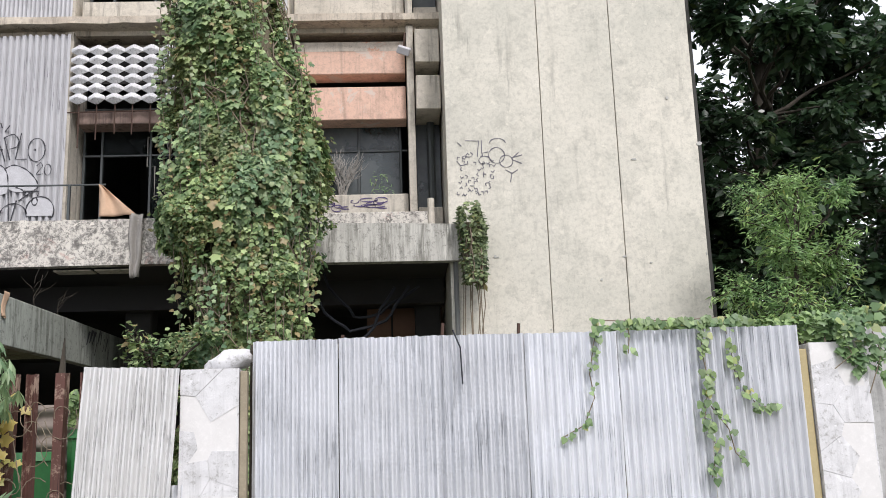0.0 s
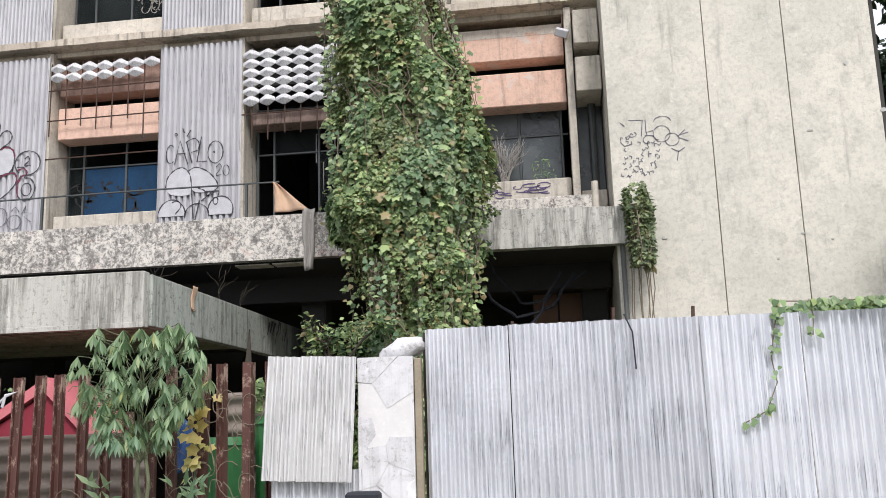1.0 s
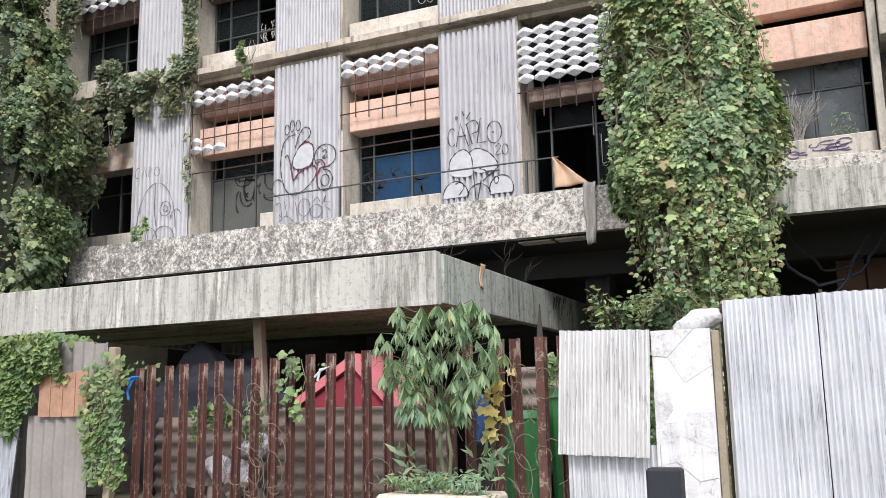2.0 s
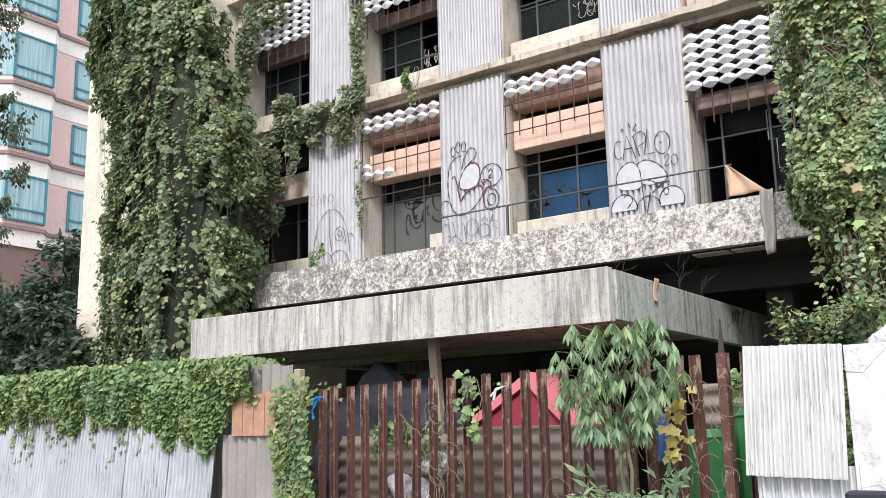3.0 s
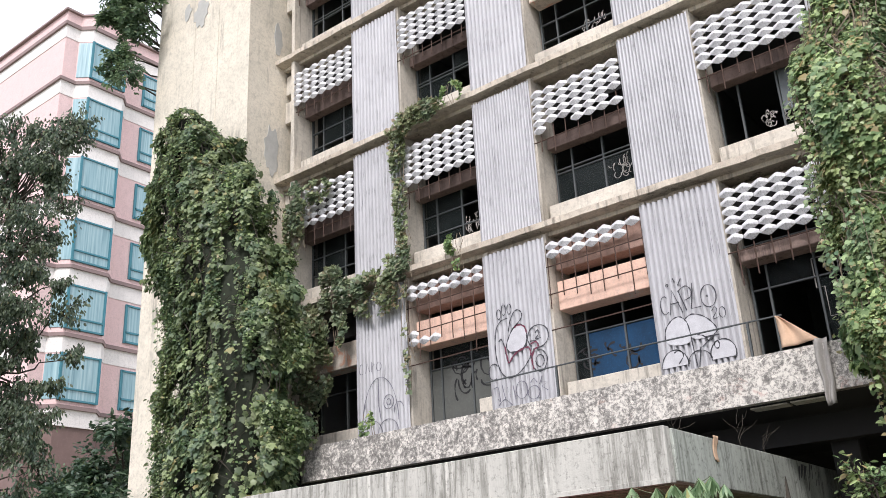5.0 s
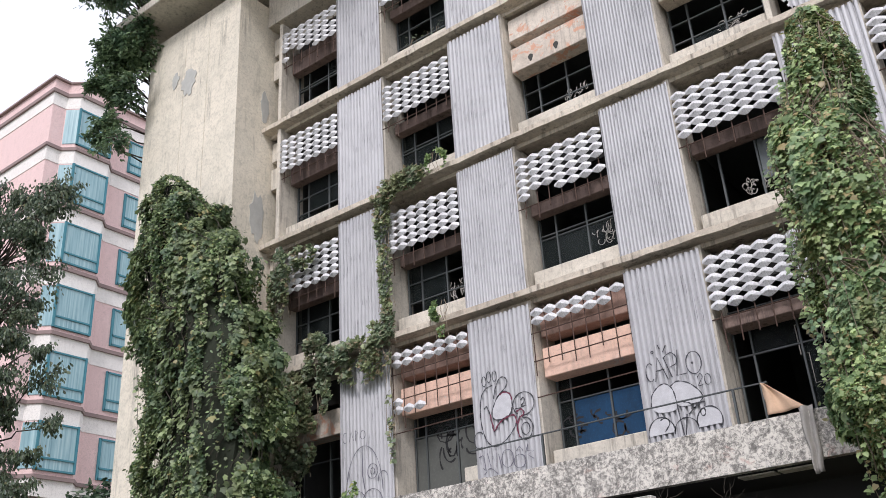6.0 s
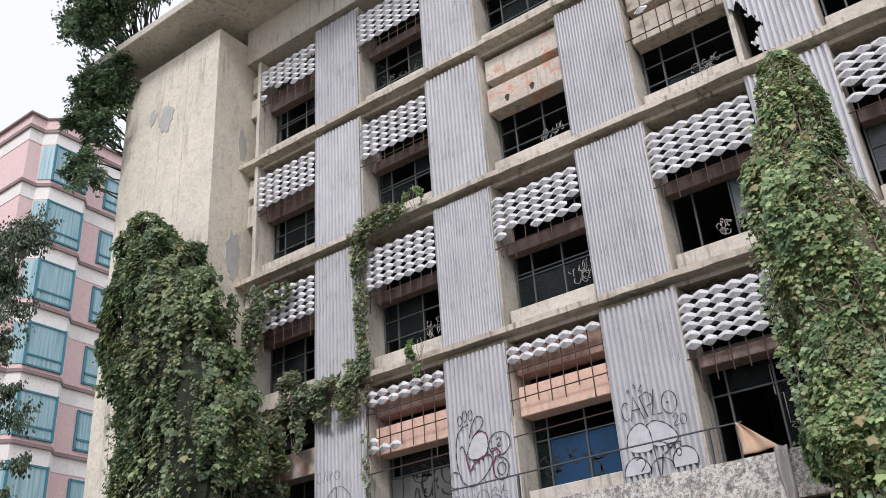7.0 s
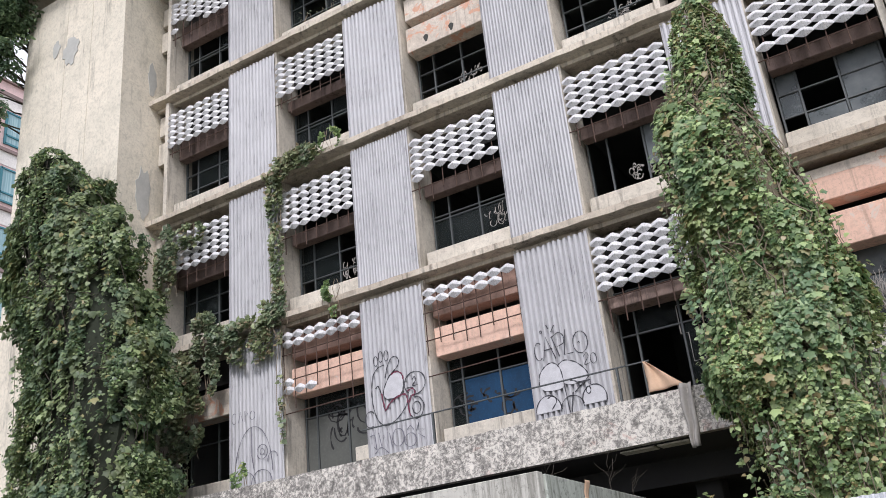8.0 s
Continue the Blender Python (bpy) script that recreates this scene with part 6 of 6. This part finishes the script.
hedge("weeds", "green weeds on the bin", -3.0, -2.4, lambda x: 1.75, lambda x: 2.1, 8.95, 220, 0.07, M_LEAFB, 46, 0.15, "weeds")
r = random.Random(9)
bm = bmesh.new()
for i in range(60):
    x = r.choice((-6.0, -6.0, -5.7, -3.2, -2.9, -2.8, -4.4)) + r.gauss(0, 0.16)
    z = r.uniform(0.7, 1.9)
    a = r.uniform(0, 6.3)
    rr, turn = r.uniform(0.06, 0.17), r.uniform(2.0, 5.0)
    tube(bm, [(x + rr * math.cos(a + turn * f / 9) + 0.02 * f / 9, 8.02 + 0.015 * math.sin(f), z + rr * math.sin(a + turn * f / 9) * (1 + 0.07 * f)) for f in range(10)], 0.004, 4)
dv = part("dry_vine", bm, M_STEM)
tagged(dv, "dry brown vine tangled in the fence", "vine", kind="stuff")
hedge("yellow_vine", "yellowing lobed leaves climbing the fence", -3.32, -3.10, lambda x: 1.3, lambda x: 2.05, 8.0, 26, 0.105, M_LEAFY, 47, 0.06, "vine", LOBED)
hedge("yellow_vine", "yellow and green leaves climbing a channel", -5.52, -5.28, lambda x: 1.6, lambda x: 2.2, 8.0, 60, 0.085, M_LEAFB, 48, 0.06)

# planter with weeds and the young tree
pt = thing("planter", (-3.52, 7.5, 0), "low concrete planter with weeds", "planter")
part("rim", boxed((-0.5, -0.3, 0), (0.5, 0.3, 0.86), 0.03), M_LEDGE, pt)
hedge("planter_weeds", "low green weeds filling the planter", -3.98, -3.06, lambda x: 0.86, lambda x: 1.02, 7.5, 700, 0.08, M_LEAFC, 49, 0.25, "weeds", SLIM)
r = random.Random(10)
items = []
for i in range(46):
    x = r.choice((-3.95, -3.85, -3.1, -3.2, -3.0)) + r.uniform(-0.12, 0.12)
    items.append(((x, 7.6 + r.uniform(-0.1, 0.1), 0.95 + r.uniform(0, 0.25)), (r.uniform(-1, 1), -0.3, r.uniform(0.0, 1.0)), (0.2, -0.8, 0.6), r.uniform(0.10, 0.2)))
sp = thing("spiky_plant", (0, 0, 0), "grey green spiky plant in the planter", "plant")
leaves("foliage", items, SLIM, M_LEAFC, sp)

sap = thing("sapling", (-3.52, 7.55, 0.86), "young cassava-like sapling with drooping palmate leaves", "sapling")
r = random.Random(12)
bm = bmesh.new()
items = []
limb(bm, (0, 0, 0), (-0.03, 0, 0.9), 0.022, 0.018, r, 5, 0.05)
limb(bm, (0.08, 0, 0), (0.04, 0, 0.85), 0.018, 0.014, r, 5, 0.05)
for i in range(165):
    a = r.uniform(0, 6.3)
    q = math.sqrt(r.random())
    z = r.uniform(0.62, 1.62)
    wid = 0.70 * (1 - 0.55 * abs(z - 1.2) / 0.6)
    c = Vector((wid * q * math.cos(a) - 0.02, 0.4 * q * math.sin(a) - 0.05, z + 0.05))
    limb(bm, c * 0.55 + Vector((0, 0, 0.42 * z)) if i % 3 else (0, 0, max(0.5, z - 0.35)), c, 0.004, 0.0025, r, 3, 0.2)
    rot = r.uniform(0, 6.3)
    for j in range(7):
        b = rot + (j - 3) * 0.55
        d = Vector((math.cos(b) * 0.62, math.sin(b) * 0.62, -0.95 + r.uniform(-0.3, 0.2)))
        items.append((c, d, (d.x * 0.7, d.y * 0.7 - 0.2, 0.8), r.uniform(0.12, 0.185)))
tagged(part("stem", bm, plain("green_stem", (0.14, 0.16, 0.09), 0.4, 8), sap), kind="stuff")
leaves("leaves", items, ([(0, 0, 0), (0.11, 0.55, 0.0), (0, 0.5, 0.05), (-0.11, 0.55, 0.0), (0, 1, -0.1)], [(0, 1, 2), (0, 2, 3), (1, 4, 2), (2, 4, 3)]), M_LEAFC, sap)

# shrubs at the foot of the vine and dead brush at the window
r = random.Random(14)
tree("shrub", "loose green shrub at the foot of the vine", (-2.5, 10.6, 0), 2.2, cloud(r, -2.9, -2.1, 10.4, 10.9, 2.0, 2.8, 9, 0.18, 0.3), M_LEAF, 0.09, 130, 51, OVAL, 0.1, 0.05, 0.9, "shrub")
r = random.Random(15)
bm = bmesh.new()
for i in range(26):
    x = -0.72 + r.uniform(-0.06, 0.06)
    e = (x + r.uniform(-0.3, 0.3), 13.75 + r.uniform(-0.1, 0.1), 5.35 + r.uniform(0.3, 0.62))
    pts = limb(bm, (x, 13.75, 5.26), e, 0.008, 0.004, r, 4, 0.2)
    for j in range(3):
        limb(bm, pts[2], Vector(e) + Vector((r.uniform(-0.15, 0.15), 0, r.uniform(-0.1, 0.1))), 0.005, 0.003, r, 3, 0.2)
db = part("dead_brush", bm, M_CLOTHG)
tagged(db, "dead grey brush on the window sill", "dead plant", kind="stuff")
hedge("sill_weeds", "yellow green weed on the window sill", -0.28, 0.05, lambda x: 5.26, lambda x: 5.62, 13.8, 60, 0.08, M_LEAFB, 52, 0.1, "weeds", SLIM)
hedge("sill_weeds", "dry weeds on an upper window sill", -10.9, -9.7, lambda x: 15.1, lambda x: 15.4, 13.75, 60, 0.08, M_LEAFB2, 53, 0.1, "weeds", SLIM)

r = random.Random(61)
for i, (x, z) in enumerate(((-6.65, 0.98), (-6.38, 0.9), (-6.2, 1.25))):
    bm = bmesh.new()
    bmesh.ops.create_icosphere(bm, subdivisions=3, radius=0.15)
    for v in bm.verts:
        v.co *= 1 + 0.5 * noise.noise(v.co * 9 + Vector((i, 0, 0))) + 0.2 * noise.noise(v.co * 25)
    sk = part("plastic_sack", bm, M_WHITE_INK)
    sk.location = (x, 8.5, z)
    tagged(sk, "crumpled white plastic sack on the rubbish heap", "sack", "white sacks")
heap = bmesh.new()
for i in range(70):
    x, y, z = r.uniform(-7.4, -5.9), r.uniform(8.35, 8.7), r.uniform(0.05, 0.85)
    box(heap, (-0.12, -0.08, -0.03), (0.12, 0.08, 0.03), 0, None)
    bmesh.ops.transform(heap, matrix=pose(x, y, z, r.uniform(-60, 60), r.uniform(-60, 60), r.uniform(0, 180)), verts=list(heap.verts)[-8:])
hp = part("rubbish_heap", heap, M_ASB2)
tagged(hp, "heap of broken boards and rubble", "rubble", kind="stuff")

cloth("rag", (-4.29, 10.36, 3.33), (-4.29, 10.52, 3.33), (-4.285, 10.40, 3.05), (-4.285, 10.46, 3.03), M_CLOTH, "pinkish rag caught on the canopy edge", 7)
for i, (x, y, h_) in enumerate(((-4.5, 11.6, 0.55), (-4.6, 9.9, 0.3), (-4.42, 12.2, 0.4))):
    tw = thing("twig_weed", (x, y, 3.2), "thin dry weed rooted on the canopy", "weed", "dry weeds on the canopy")
    r = random.Random(i)
    bm = bmesh.new()
    limb(bm, (0, 0, 0), (0.12, 0.1, h_), 0.005, 0.003, r, 4, 0.2)
    for j in range(5):
        limb(bm, (0.05, 0.04, h_ * (0.4 + 0.1 * j)), (0.05 + r.uniform(-0.2, 0.25), r.uniform(-0.1, 0.15), h_ * (0.7 + 0.12 * j)), 0.003, 0.002, r, 3, 0.2)
    tagged(part("stalk", bm, M_BARK, tw), kind="stuff")
for i, (x0, x1) in enumerate(((-4.55, -4.05), (-4.0, -3.55))):
    cp = part("ceiling_scrap", box(bmesh.new(), (x0, 12.5, 3.945), (x1, 12.75, 3.965), 0, None), M_FRAME)
    tagged(cp, "torn pale ceiling board under the balcony", "ceiling board", "torn ceiling boards")
